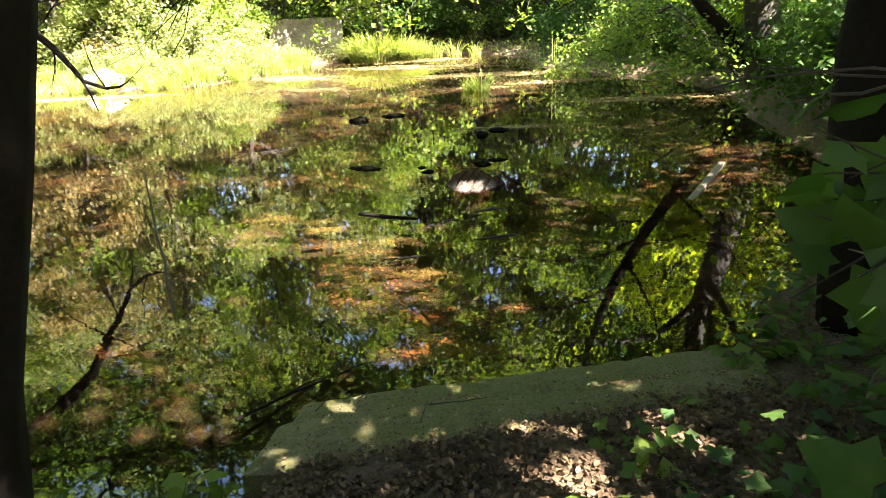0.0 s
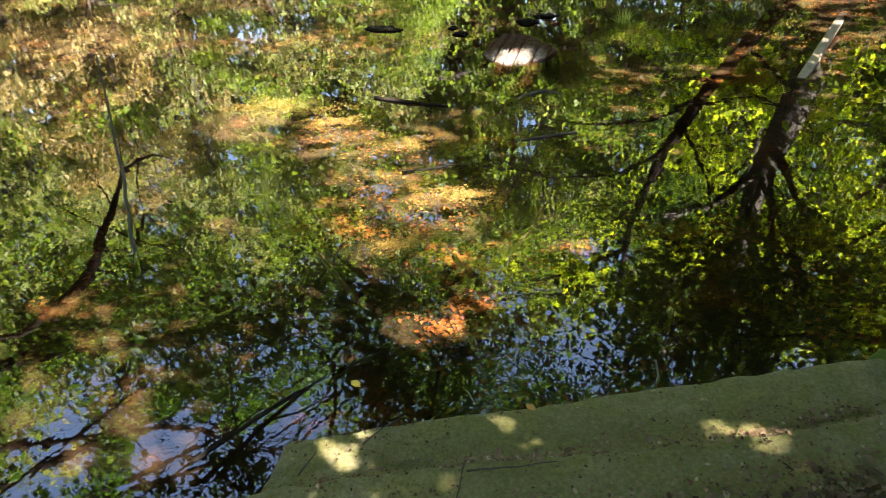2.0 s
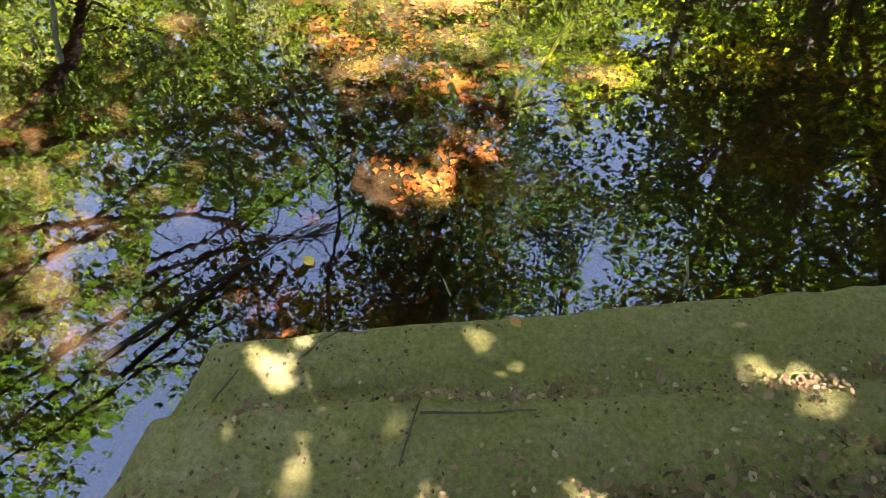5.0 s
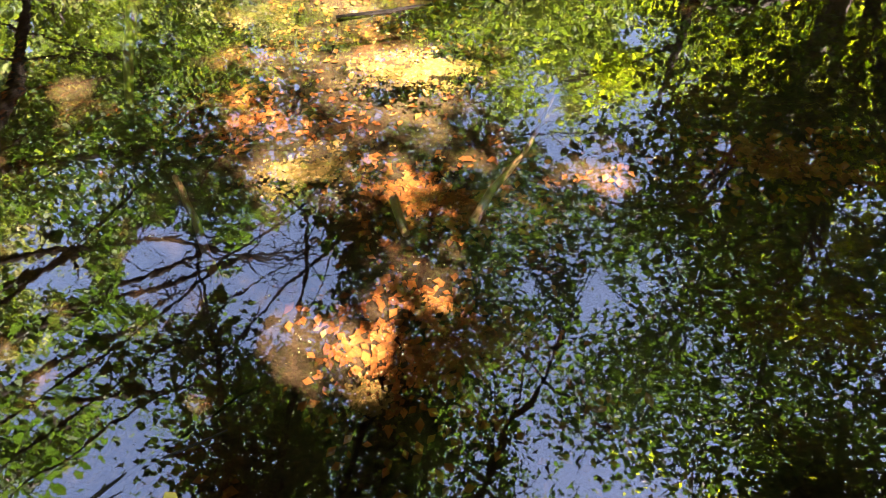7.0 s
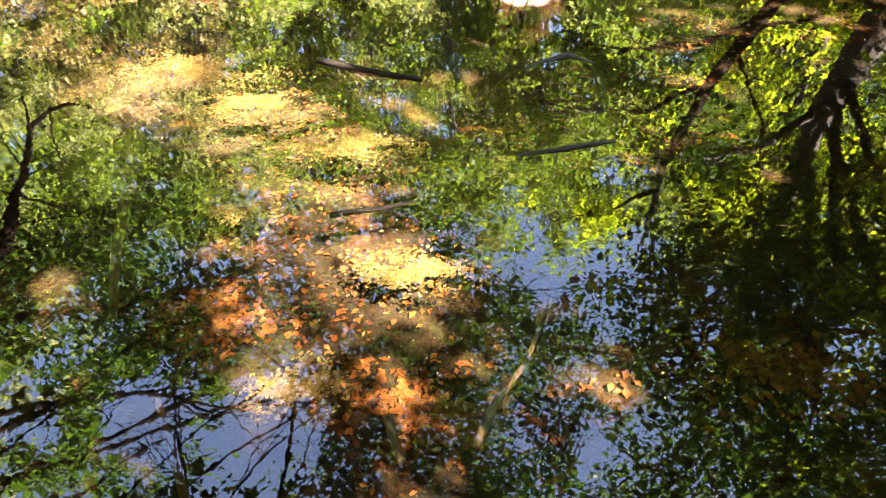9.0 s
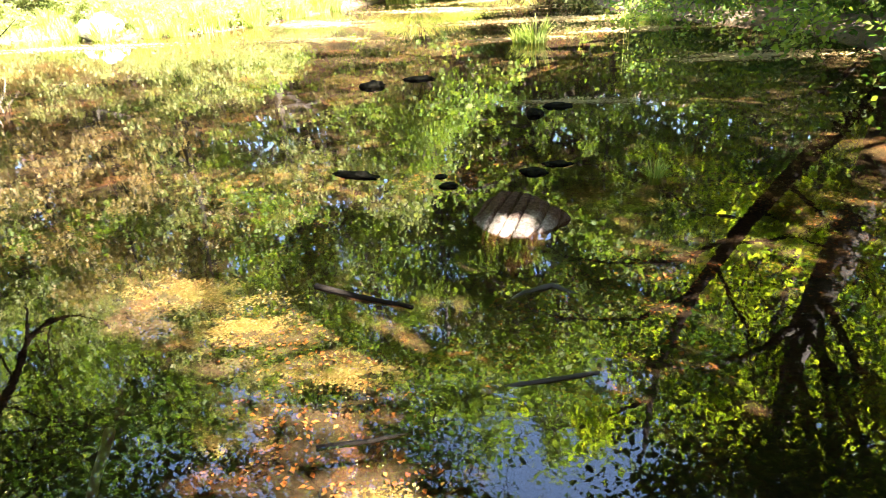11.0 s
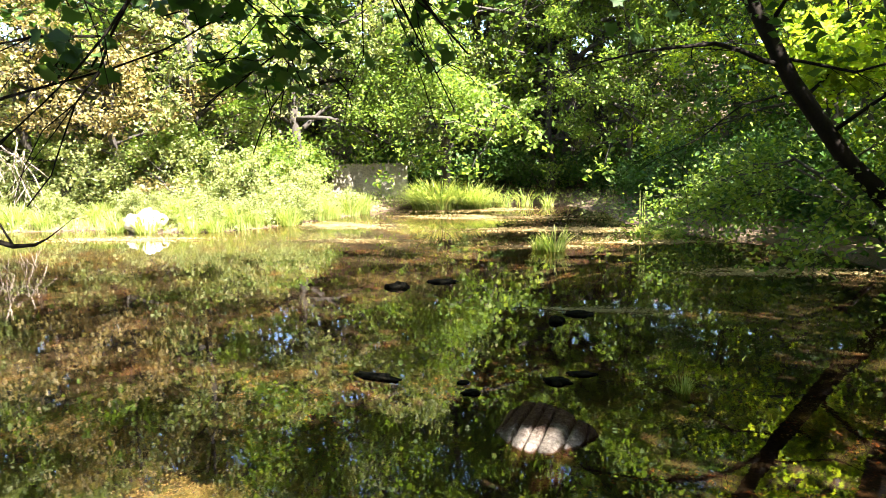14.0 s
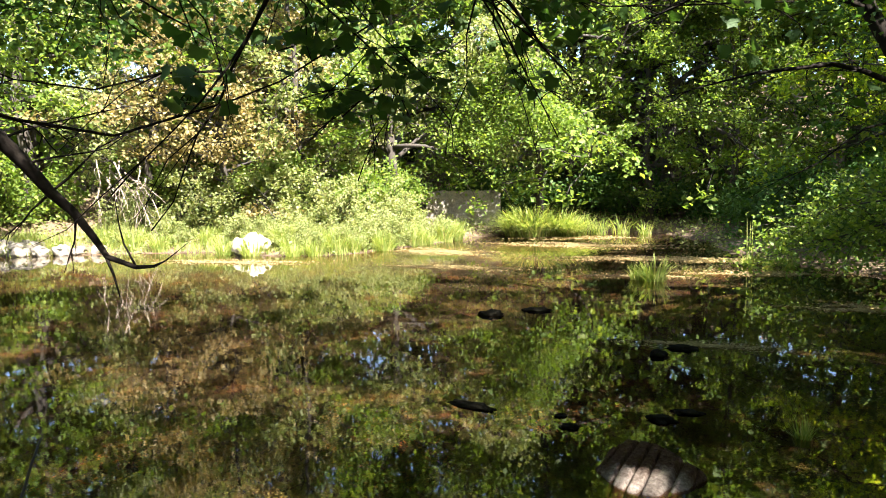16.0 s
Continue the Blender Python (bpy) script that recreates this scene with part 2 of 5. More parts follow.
SLAB = slab_material()
GROUND, WATER = ground_material(), water_material()


# ---- mesh tools ----
def mesh_of(name, verts, faces, mat, smooth=False):
    """One mesh from an array of points and an array of faces that all have the same number of corners, or a list of faces."""
    me = bpy.data.meshes.new(name)
    me.from_pydata([tuple(v) for v in verts], [], [tuple(f) for f in faces])
    me.materials.append(mat)
    if smooth:
        me.polygons.foreach_set("use_smooth", [True] * len(me.polygons))
    me.update()
    return me


def quick_mesh(name, verts, faces, mat):
    """The same for very many triangles, without lists."""
    me = bpy.data.meshes.new(name)
    verts, faces = np.asarray(verts, "f4").reshape(-1, 3), np.asarray(faces, "i4")
    k = faces.shape[1]
    me.vertices.add(len(verts))
    me.vertices.foreach_set("co", verts.ravel())
    me.loops.add(faces.size)
    me.loops.foreach_set("vertex_index", faces.ravel())
    me.polygons.add(len(faces))
    me.polygons.foreach_set("loop_start", np.arange(0, faces.size, k, dtype="i4"))
    me.materials.append(mat)
    me.update()
    me.validate()
    return me


def part(name, me, parent, label=""):
    ob = new(name, me)
    ob.parent = parent
    return tagged(ob, label)


def thing(name, me, label, category, group="", kind="", at=None):
    ob = new(name, me)
    if at is not None:
        ob.matrix_world = at
    return tagged(ob, label, category, group, kind)


def tube(verts, faces, path, radii, sides=7):
    """Adds a tapering tube along a path to lists of points and faces."""
    start = len(verts)
    path = [Vector(p) for p in path]
    side = None
    for i, p in enumerate(path):
        d = (path[min(i + 1, len(path) - 1)] - path[max(i - 1, 0)]).normalized()
        if side is None:
            side = d.orthogonal().normalized()
        side = (side - d * side.dot(d)).normalized()
        other = d.cross(side)
        for k in range(sides):
            a = 2 * math.pi * k / sides
            verts.append(p + (side * math.cos(a) + other * math.sin(a)) * radii[i])
    for i in range(len(path) - 1):
        for k in range(sides):
            a, b = start + i * sides + k, start + i * sides + (k + 1) % sides
            faces.append((a, b, b + sides, a + sides))
    faces.append(tuple(start + k for k in reversed(range(sides))))
    faces.append(tuple(start + (len(path) - 1) * sides + k for k in range(sides)))


def wander(rng, start, direction, length, steps, bend, lift=0.0):
    """A crooked path from start: each step turns a little, and rises or sinks by lift."""
    p, d, out = Vector(start), Vector(direction).normalized(), [Vector(start)]
    for _ in range(steps):
        d = (d + Vector(rng.normal(0, bend, 3)) + Vector((0, 0, lift))).normalized()
        p = p + d * (length / steps)
        out.append(p.copy())
    return out


SIMPLE_LEAF = (np.array([(0, 0, 0), (0.32, 0.5, 0.1), (0, 1, -0.05), (-0.32, 0.5, 0.1)]), np.array([(0, 1, 2), (0, 2, 3)]))
OVAL_LEAF = (np.array([(0, 0, 0), (0.25, 0.25, 0.05), (0.3, 0.6, 0.07), (0, 1, -0.06), (-0.3, 0.6, 0.07), (-0.25, 0.25, 0.05)]),
             np.array([(0, 1, 2), (0, 2, 3), (0, 3, 4), (0, 4, 5)]))


def lobed():
    """A maple leaf's outline, as a fan about its middle."""
    tips = [(-90, 0.2), (-48, 0.46), (-22, 0.36), (8, 0.58), (38, 0.4), (62, 0.5), (90, 0.72), (118, 0.5), (142, 0.4), (172, 0.58), (202, 0.36), (228, 0.46)]
    pts = [(0, 0.4, 0.03)] + [(r * math.cos(radians(a)), 0.4 + r * math.sin(radians(a)), -0.1 * r * (i % 2)) for i, (a, r) in enumerate(tips)]
    n = len(tips)
    return np.array(pts), np.array([(0, 1 + i, 1 + (i + 1) % n) for i in range(n)])


LOBED_LEAF = lobed()


def leaves(rng, centres, size, shape=SIMPLE_LEAF, flat=0.5, spread=0.35):
    """Points and triangles of one leaf at each centre, turned at random; flat: how far they lie level."""
    base, tri = shape
    n = len(centres)
    normal = rng.normal(0, 1, (n, 3)) * (1 - flat)
    normal[:, 2] += flat * 1.2
    normal /= np.linalg.norm(normal, axis=1, keepdims=True) + 1e-9
    along = rng.normal(0, 1, (n, 3))
    along -= normal * (along * normal).sum(1, keepdims=True)
    along /= np.linalg.norm(along, axis=1, keepdims=True) + 1e-9
    across = np.cross(along, normal)
    s = (size * (1 + spread * rng.uniform(-1, 1, n)))[:, None, None]
    v = base[None, :, :]
    pts = (v[:, :, 0:1] * across[:, None, :] + v[:, :, 1:2] * along[:, None, :] + v[:, :, 2:3] * normal[:, None, :]) * s + np.asarray(centres)[:, None, :]
    f = tri[None] + (np.arange(n) * len(base))[:, None, None]
    return pts.reshape(-1, 3), f.reshape(-1, 3)


def pond_distance(x, y):
    """Metres to the shore: positive in the pond, negative on land."""
    x, y = np.asarray(x, float), np.asarray(y, float)
    best, inside = np.full(x.shape, 1e9), np.zeros(x.shape, bool)
    n = len(SHORE)
    for i in range(n):
        (ax, ay), (bx, by) = SHORE[i], SHORE[(i + 1) % n]
        dx, dy = bx - ax, by - ay
        u = np.clip(((x - ax) * dx + (y - ay) * dy) / (dx * dx + dy * dy), 0, 1)
        best = np.minimum(best, np.hypot(x - ax - u * dx, y - ay - u * dy))
        cross = ((ay > y) != (by > y)) & (x < dx * (y - ay) / (dy + 1e-12) + ax)
        inside ^= cross
    return np.where(inside, best, -best)


SHORE = [(-0.3, -0.8), (0.9, -0.35), (1.75, 0.1), (2.4, 1.2), (3.6, 3.0), (4.3, 5.0), (4.4, 8.5), (4.9, 12.0), (4.3, 15.2), (2.6, 17.2), (1.0, 20.5), (0.4, 25.0),
         (-1.4, 29.2), (-4.2, 29.9), (-7.2, 29.6), (-8.5, 25.6), (-9.3, 21.2), (-10.2, 18.0), (-12.0, 17.4), (-15.5, 18.2), (-20.0, 16.8), (-23.0, 14.6),
         (-19.0, 11.0), (-13.0, 7.0), (-8.5, 3.8), (-5.5, 1.4), (-3.6, -0.5), (-2.6, -1.1), (-1.9, -1.3), (-1.0, -1.28), (-0.6, -1.1)]


def ripple(x, y, scale):
    return np.sin(x * 1.7 * scale + 1.3 * np.sin(y * 1.1 * scale)) * np.cos(y * 1.9 * scale + 0.9 * np.sin(x * 0.7 * scale))


def ground_height(x, y):
    x, y = np.asarray(x, float), np.asarray(y, float)
    d = pond_distance(x, y)
    bed = -0.05 - 0.07 * np.minimum(d, 5.0) + 0.03 * ripple(x, y, 1.3) * np.minimum(d, 1)
    out = np.maximum(-d, 0)
    far = np.clip((np.hypot(x + 3, y - 8) - 14) / 30, 0, 1)
    land = 0.02 + 0.30 * (1 - np.exp(-out / 0.9)) + 0.05 * ripple(x, y, 0.6) * np.minimum(out, 1) + far * far * 9.0 * np.clip(out / 8, 0, 1)
    land = np.where((y < 1.5) & (x > -3.5) & (x < 4), np.minimum(land, 0.34), land)
    return np.where(d > 0, bed, land)


# ---- ground and water ----
def stretched(limit, fine, step, growth):
    out, v = [0.0], step
    while out[-1] < limit:
        out.append(out[-1] + v)
        if out[-1] > fine:
            v *= growth
    return out


def build_ground():
    half = stretched(600, 6, 0.16, 1.06)
    xs = np.array([-v for v in reversed(half[1:])] + half)
    ys = np.array([-v for v in reversed(half[1:])] + half) + 1.0
    gx, gy = np.meshgrid(xs, ys)
    gz = ground_height(gx, gy)
    n = len(xs)
    idx = np.arange(n * len(ys)).reshape(len(ys), n)
    f = np.stack([idx[:-1, :-1], idx[:-1, 1:], idx[1:, 1:], idx[1:, :-1]], -1).reshape(-1, 4)
    me = quick_mesh("ground", np.stack([gx, gy, gz], -1), f, GROUND)
    me.polygons.foreach_set("use_smooth", [True] * len(me.polygons))
    thing("ground", me, "forest floor of brown leaf litter sloping into a shallow pond bed", "ground", kind="structure")


build_ground()
me = mesh_of("water", [(-27, -2.5, 0), (6, -2.5, 0), (6, 31, 0), (-27, 31, 0)], [(0, 1, 2, 3)], WATER)
pond = thing("water", me, "still brown-green woodland pond mirroring the trees above", "water", kind="structure")
pond.visible_shadow = False        # clear water lets the sun through to the bed


# ---- trees ----
def grow(seed, height, reach, crown_from, limbs, twigs, lean=(0, 0), r0=0.2, droop=0.0, bend=0.12):
    """The trunk and the limbs with their twigs, each as points and faces, and the points along the twigs that carry leaves."""
    rng = np.random.default_rng(seed)
    verts, faces, tips, arms = [], [], [], []
    n = 9
    trunk = [Vector((lean[0] * (i / n) ** 1.2 + rng.normal(0, 0.012) * height * (i > 0), lean[1] * (i / n) ** 1.2 + rng.normal(0, 0.012) * height * (i > 0), height * i / n)) for i in range(n + 1)]
    trunk[0].z = -0.3
    tube(verts, faces, trunk, [r0 * (1.25 if i == 0 else 1) * (1 - 0.88 * i / n) for i in range(n + 1)], 9)
    for k in range(limbs):
        u = crown_from + (0.97 - crown_from) * (k + rng.uniform(0, 1)) / limbs
        i = min(int(u * n), n - 1)
        p = trunk[i].lerp(trunk[i + 1], u * n - i)
        a = k * 2.4 + rng.uniform(-0.5, 0.5)
        shape = math.sin(math.pi * min(1, 0.18 + 0.82 * (1 - (u - crown_from) / (1 - crown_from))) ** 0.8 * 0.62) + 0.1
        length = reach * shape * rng.uniform(0.75, 1.15)
        d = Vector((math.cos(a), math.sin(a), rng.uniform(0.15, 0.7)))
        limb, av, af = wander(rng, p, d, length, 6, bend, -droop), [], []
        r = r0 * (1 - 0.85 * u) * 0.55
        tube(av, af, limb, [max(0.006, r * (1 - 0.85 * j / 6)) for j in range(7)], 5)
        for j in range(twigs):
            q = limb[min(6, 1 + int(rng.uniform(0.15, 1) * 6))]
            d2 = (limb[-1] - limb[0]).normalized() + Vector(rng.normal(0, 0.65, 3))
            twig = wander(rng, q, d2, length * rng.uniform(0.25, 0.5), 4, 0.2, -droop * 1.3)
            tube(av, af, twig, [max(0.004, r * 0.3 * (1 - 0.8 * m / 4)) for m in range(5)], 3)
            tips += twig[1:]
        tips += limb[3:]
        arms.append((av, af))
    return rng, verts, faces, tips, arms


# openings between the crowns through which the sky shows in the pond: bearing from +y towards +x, height above the horizon, half width, half height, all in degrees
SKY_GAPS = [(-3, 40, 3.2, 6.5), (-51, 47, 6.5, 4.2), (-39, 51, 8.0, 4.5), (-61, 41, 4.0, 3.5), (-44, 28, 3.0, 2.5), (15, 44, 1.8, 3.0), (4, 56, 2.0, 2.4), (28, 44, 2.0, 5.5), (-30, 29, 2.0, 1.5)]

# sunlit spots, lit by leaving out leaves towards the sun: x, y, half width
SUN_FLECKS = [(-0.19, -0.39, 0.065), (-0.1, -0.47, 0.08), (0.12, -0.57, 0.1), (-0.08, -0.68, 0.06), (0.35, -0.21, 0.085), (0.49, -0.28, 0.06), (0.38, -0.56, 0.1), (1.13, -0.21, 0.11), (0.79, -1.15, 0.25), (1.2, -0.65, 0.13), (0.72, -0.62, 0.12),
              (0.1, 0.42, 0.19), (-0.33, 1.07, 0.18), (0.28, 0.69, 0.17), (-0.32, -0.16, 0.12), (-0.04, 1.75, 0.19), (-1.43, 1.42, 0.16), (-0.46, 2.25, 0.18), (0.82, 1.24, 0.12), (-2.1, 3.3, 0.4), (-0.08, 3.5, 0.17), (2.14, 4.57, 0.24), (0.1, 4.22, 0.25), (-1.2, 2.8, 0.25)]


def under_trees(points):
    """Which of these leaf places lie outside the openings."""
    d = np.asarray(points) - np.array((0.5, -0.4, -1.7))
    dist = np.linalg.norm(d, axis=1)
    az, el = np.degrees(np.arctan2(d[:, 0], d[:, 1])), np.degrees(np.arcsin(d[:, 2] / dist))
    keep = np.ones(len(d), bool)
    for a, e, w, h in SKY_GAPS:
        ragged = 1 + 0.28 * np.sin(az * 1.3 + e) * np.cos(el * 1.7 + a) + 0.2 * np.sin(az * 4.1) * np.cos(el * 3.7)
        keep &= np.hypot((az - a) / w, (el - e) / h) > ragged
    # shafts cut through the crowns to shape the sunlight
    to_light = np.array(to_sun)
    for x, y, r in SUN_FLECKS:
        d = np.asarray(points) - np.array((x, y, 0.1))
        along = d @ to_light
        off = np.linalg.norm(d - along[:, None] * to_light, axis=1)
        keep &= (off > r * (1 + 0.3 * np.sin(d[:, 0] * 9 + x) * np.cos(d[:, 1] * 8 + y))) | (along < 0.6)
    return keep


def clumped(rng, tips, count, sigma, knots=0.55):
    """Leaf places in clumps: some twig points carry many leaves, others few."""
    pts = np.array([tuple(t) for t in tips])
    weight = rng.uniform(0, 1, len(pts)) ** (1 / (1 - knots))
    return pts[rng.choice(len(pts), count, p=weight / weight.sum())] + rng.normal(0, sigma, (count, 3)) * (1, 1, 0.65)


def tree(name, label, seed, height, reach, crown_from, limbs, twigs, count, size, leaf, lean=(0, 0), r0=0.2, droop=0.0, shape=SIMPLE_LEAF, sigma=0.26, bark=BARK, flat=0.45, category="tree", group="", knots=0.55, spot=None):
    rng, verts, faces, tips, arms = grow(seed, height, reach, crown_from, limbs, twigs, lean, r0, droop)
    ob = thing(name, None, label, category, group)
    trunk = part("trunk", mesh_of("trunk", verts, faces, bark, True), ob)
    for av, af in arms:
        part("limb", mesh_of("limb", av, af, bark, True), trunk)
    picks = clumped(rng, tips, count, sigma, knots)
    if spot:
        ob.matrix_world = standing(*spot)
        m = np.array(standing(*spot))
        picks = picks[under_trees(picks @ m[:3, :3].T + m[:3, 3])]
    part("crown", quick_mesh("crown", *leaves(rng, picks, size, shape, flat), leaf), ob)
    return ob


def standing(x, y, turn=0, scale=1.0, sink=0.05):
    return Matrix.Translation((x, y, float(ground_height(x, y)) - sink)) @ Matrix.Rotation(radians(turn), 4, "Z") @ Matrix.Scale(scale, 4)


def plant(ob, spots):
    """The thing at the first spot, copies at the others; a spot is x, y, turn, scale."""
    for i, (x, y, turn, scale) in enumerate(spots):
        m = standing(x, y, turn, scale)
        if i == 0:
            first = m
        else:
            c = copy_thing(ob, Matrix.Identity(4))
            c.matrix_world = m
    ob.matrix_world = first


# tall trees of the wood round the pond
plant(tree("broadleaf_tree", "tall green broadleaf tree on the far wooded bank", 1, 15, 4.4, 0.15, 34, 6, 16000, 0.185, LEAF_GREEN, (0.6, -0.4), 0.24, 0.03, group="trees round the pond"),
      [(-6.0, 33.5, 0, 1.5), (-13, 27, 80, 1.1), (-18.5, 26, 140, 1.3), (0.5, 36, 200, 1.7), (-11.5, 34, 300, 1.5), (6.5, 33, 30, 1.5), (-26, 24, 250, 1.3), (-32, 16, 70, 1.2), (12, 30, 100, 1.4), (-22, 31, 10, 1.5), (-17, 38, 120, 1.7), (-29, 31, 220, 1.6), (-26.5, 19.6, 160, 1.2), (-31, 23.5, 20, 1.4), (-18.6, 9.2, 30, 0.9), (-14.2, 4.8, 190, 0.8), (9, 41, 60, 1.7), (-1.4, 32.0, 20, 1.35), (-2.6, 40, 170, 1.9), (-2.0, 30.8, 110, 0.8), (1.6, 29.6, 250, 0.7)])
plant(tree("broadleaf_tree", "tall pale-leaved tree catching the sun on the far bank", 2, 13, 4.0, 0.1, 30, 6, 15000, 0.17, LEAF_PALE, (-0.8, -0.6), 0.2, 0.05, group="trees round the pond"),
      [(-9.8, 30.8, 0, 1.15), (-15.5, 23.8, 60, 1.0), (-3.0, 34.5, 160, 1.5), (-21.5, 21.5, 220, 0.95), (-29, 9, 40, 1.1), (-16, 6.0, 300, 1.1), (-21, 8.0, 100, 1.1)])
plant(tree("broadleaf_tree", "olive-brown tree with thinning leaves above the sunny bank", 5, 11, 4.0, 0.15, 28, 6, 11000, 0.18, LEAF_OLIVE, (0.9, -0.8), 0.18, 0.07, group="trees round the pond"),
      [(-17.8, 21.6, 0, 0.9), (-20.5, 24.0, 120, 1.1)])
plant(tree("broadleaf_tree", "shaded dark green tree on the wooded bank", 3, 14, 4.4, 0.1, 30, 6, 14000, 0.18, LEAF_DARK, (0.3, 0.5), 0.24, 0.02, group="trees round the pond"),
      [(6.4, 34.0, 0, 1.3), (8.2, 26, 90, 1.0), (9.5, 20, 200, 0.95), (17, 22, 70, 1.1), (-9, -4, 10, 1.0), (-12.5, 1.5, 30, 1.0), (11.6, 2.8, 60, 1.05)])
# unseen trees added on the sun's side to cast dappled shade
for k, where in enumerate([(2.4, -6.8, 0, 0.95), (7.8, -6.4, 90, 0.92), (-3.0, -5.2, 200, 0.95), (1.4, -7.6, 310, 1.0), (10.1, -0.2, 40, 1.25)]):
    tree("broadleaf_tree", "unseen high-crowned dark tree added to shade the path and the pond", 60 + k, 13, 4.6, 0.34, 26, 6, 17000, 0.17, LEAF_DARK, (-0.5, 0.3), 0.22, 0.02, sigma=0.3, group="trees round the pond", knots=0.76, spot=where)
# unseen trees added at the back to darken the ambient light near the path
plant(tree("broadleaf_tree", "unseen dark leafy tree added behind the path to cut the skylight", 8, 13, 4.8, 0.25, 28, 6, 15000, 0.18, LEAF_DARK, (0.3, 0.4), 0.24, 0.02, sigma=0.32, group="trees round the pond"),
      [(-0.5, -11.5, 0, 1.0), (5.0, -11.0, 110, 1.05), (-6.5, -8.5, 220, 1.0), (-10.5, -11.0, 300, 1.0)])
plant(tree("maple_tree", "maple with lime green leaves lit from behind", 4, 11, 4.2, 0.27, 24, 6, 15000, 0.135, LEAF_LIME, (-1.4, -0.6), 0.17, 0.05, SIMPLE_LEAF, group="maples on the shady bank"),
      [(6.8, 17.5, 0, 1.0), (7.6, 10.6, 120, 0.75), (7.0, 5.6, 40, 0.9), (8.5, 15.0, 220, 1.1), (6.4, 23.6, 160, 0.95)])


def far_wood():
    """The thicket on the slopes behind the trees."""
    rng = np.random.default_rng(7)
    n = 60000
    x, y = rng.uniform(-50, 34, n), rng.uniform(-14, 62, n)
    d = pond_distance(x, y)
    keep = (d < -7) & (d > -30) & (rng.uniform(0, 1, n) < 0.8) & (np.hypot(x - 0.5, y + 1) > 9)
    x, y, d = x[keep], y[keep], d[keep]
    z = ground_height(x, y) + rng.uniform(0, 1, len(x)) ** 1.3 * np.clip(-d * 0.45, 2, 9)
    thing("far_wood", quick_mesh("far_wood", *leaves(rng, np.stack([x, y, z], -1), 0.55, SIMPLE_LEAF, 0.4), LEAF_GREEN), "dense green thicket covering the slopes behind the pond", "woods", kind="stuff")


far_wood()


# ---- the leaning trees whose boughs hang over the pond ----
def bough_tree(name, label, seed, path, radii, boughs, count, size, leaf, shape=OVAL_LEAF, sigma=0.3, group="", flat=0.5, twigs=9, bark=None, lowest=-9, reach=9):
    """A tree whose trunk and main boughs follow given lines; twigs and leaves grow from the boughs. A bough: its line, its first thickness, its share of twigs (below zero: bare)."""
    bark = bark or BARK
    rng = np.random.default_rng(seed)
    verts, faces, tips = [], [], []
    tube(verts, faces, path, radii, 10)
    ob = thing(name, None, label, "tree", group)
    trunk = part("trunk", mesh_of("trunk", verts, faces, bark, True), ob)
    for line, r, share in boughs:
        verts, faces = [], []
        line = [Vector(p) for p in line]
        fine = []
        for a, b in zip(line, line[1:]):
            fine += [a.lerp(b, k / 3) + Vector(rng.normal(0, 0.03, 3)) * (b - a).length * 0.5 for k in range(3)]
        fine.append(line[-1])
        n = len(fine) - 1
        tube(verts, faces, fine, [max(0.006, r * (1 - 0.88 * k / n)) for k in range(n + 1)], 6)
        length = sum((b - a).length for a, b in zip(line, line[1:]))
        for _ in range(int(twigs * abs(share))):
            i = int(rng.uniform(0.25, 1.0) * n)
            d = (fine[min(n, i + 1)] - fine[max(0, i - 1)]).normalized() + Vector(rng.normal(0, 0.6, 3)) * Vector((1, 1, 0.6))
            twig = wander(rng, fine[i], d, min(length, reach) * rng.uniform(0.16, 0.36), 5, 0.2, -0.05)
            tube(verts, faces, twig, [max(0.004, r * 0.25 * (1 - 0.85 * m / 5)) for m in range(6)], 4)
            tips += twig[1:] if share > 0 else []
            for _k in range(2):
                tw = wander(rng, twig[int(rng.integers(1, 5))], d + Vector(rng.normal(0, 0.7, 3)), min(length, reach) * rng.uniform(0.07, 0.16), 3, 0.25, -0.08)
                tube(verts, faces, tw, [0.005, 0.004, 0.003, 0.002], 3)
                tips += tw if share > 0 else []
        part("limb", mesh_of("limb", verts, faces, bark, True), trunk)
    spots = clumped(rng, tips, count, sigma)
    spots = spots[spots[:, 2] > lowest]
    part("crown", quick_mesh("crown", *leaves(rng, spots[under_trees(spots)], size, shape, flat), leaf), ob)
    return ob


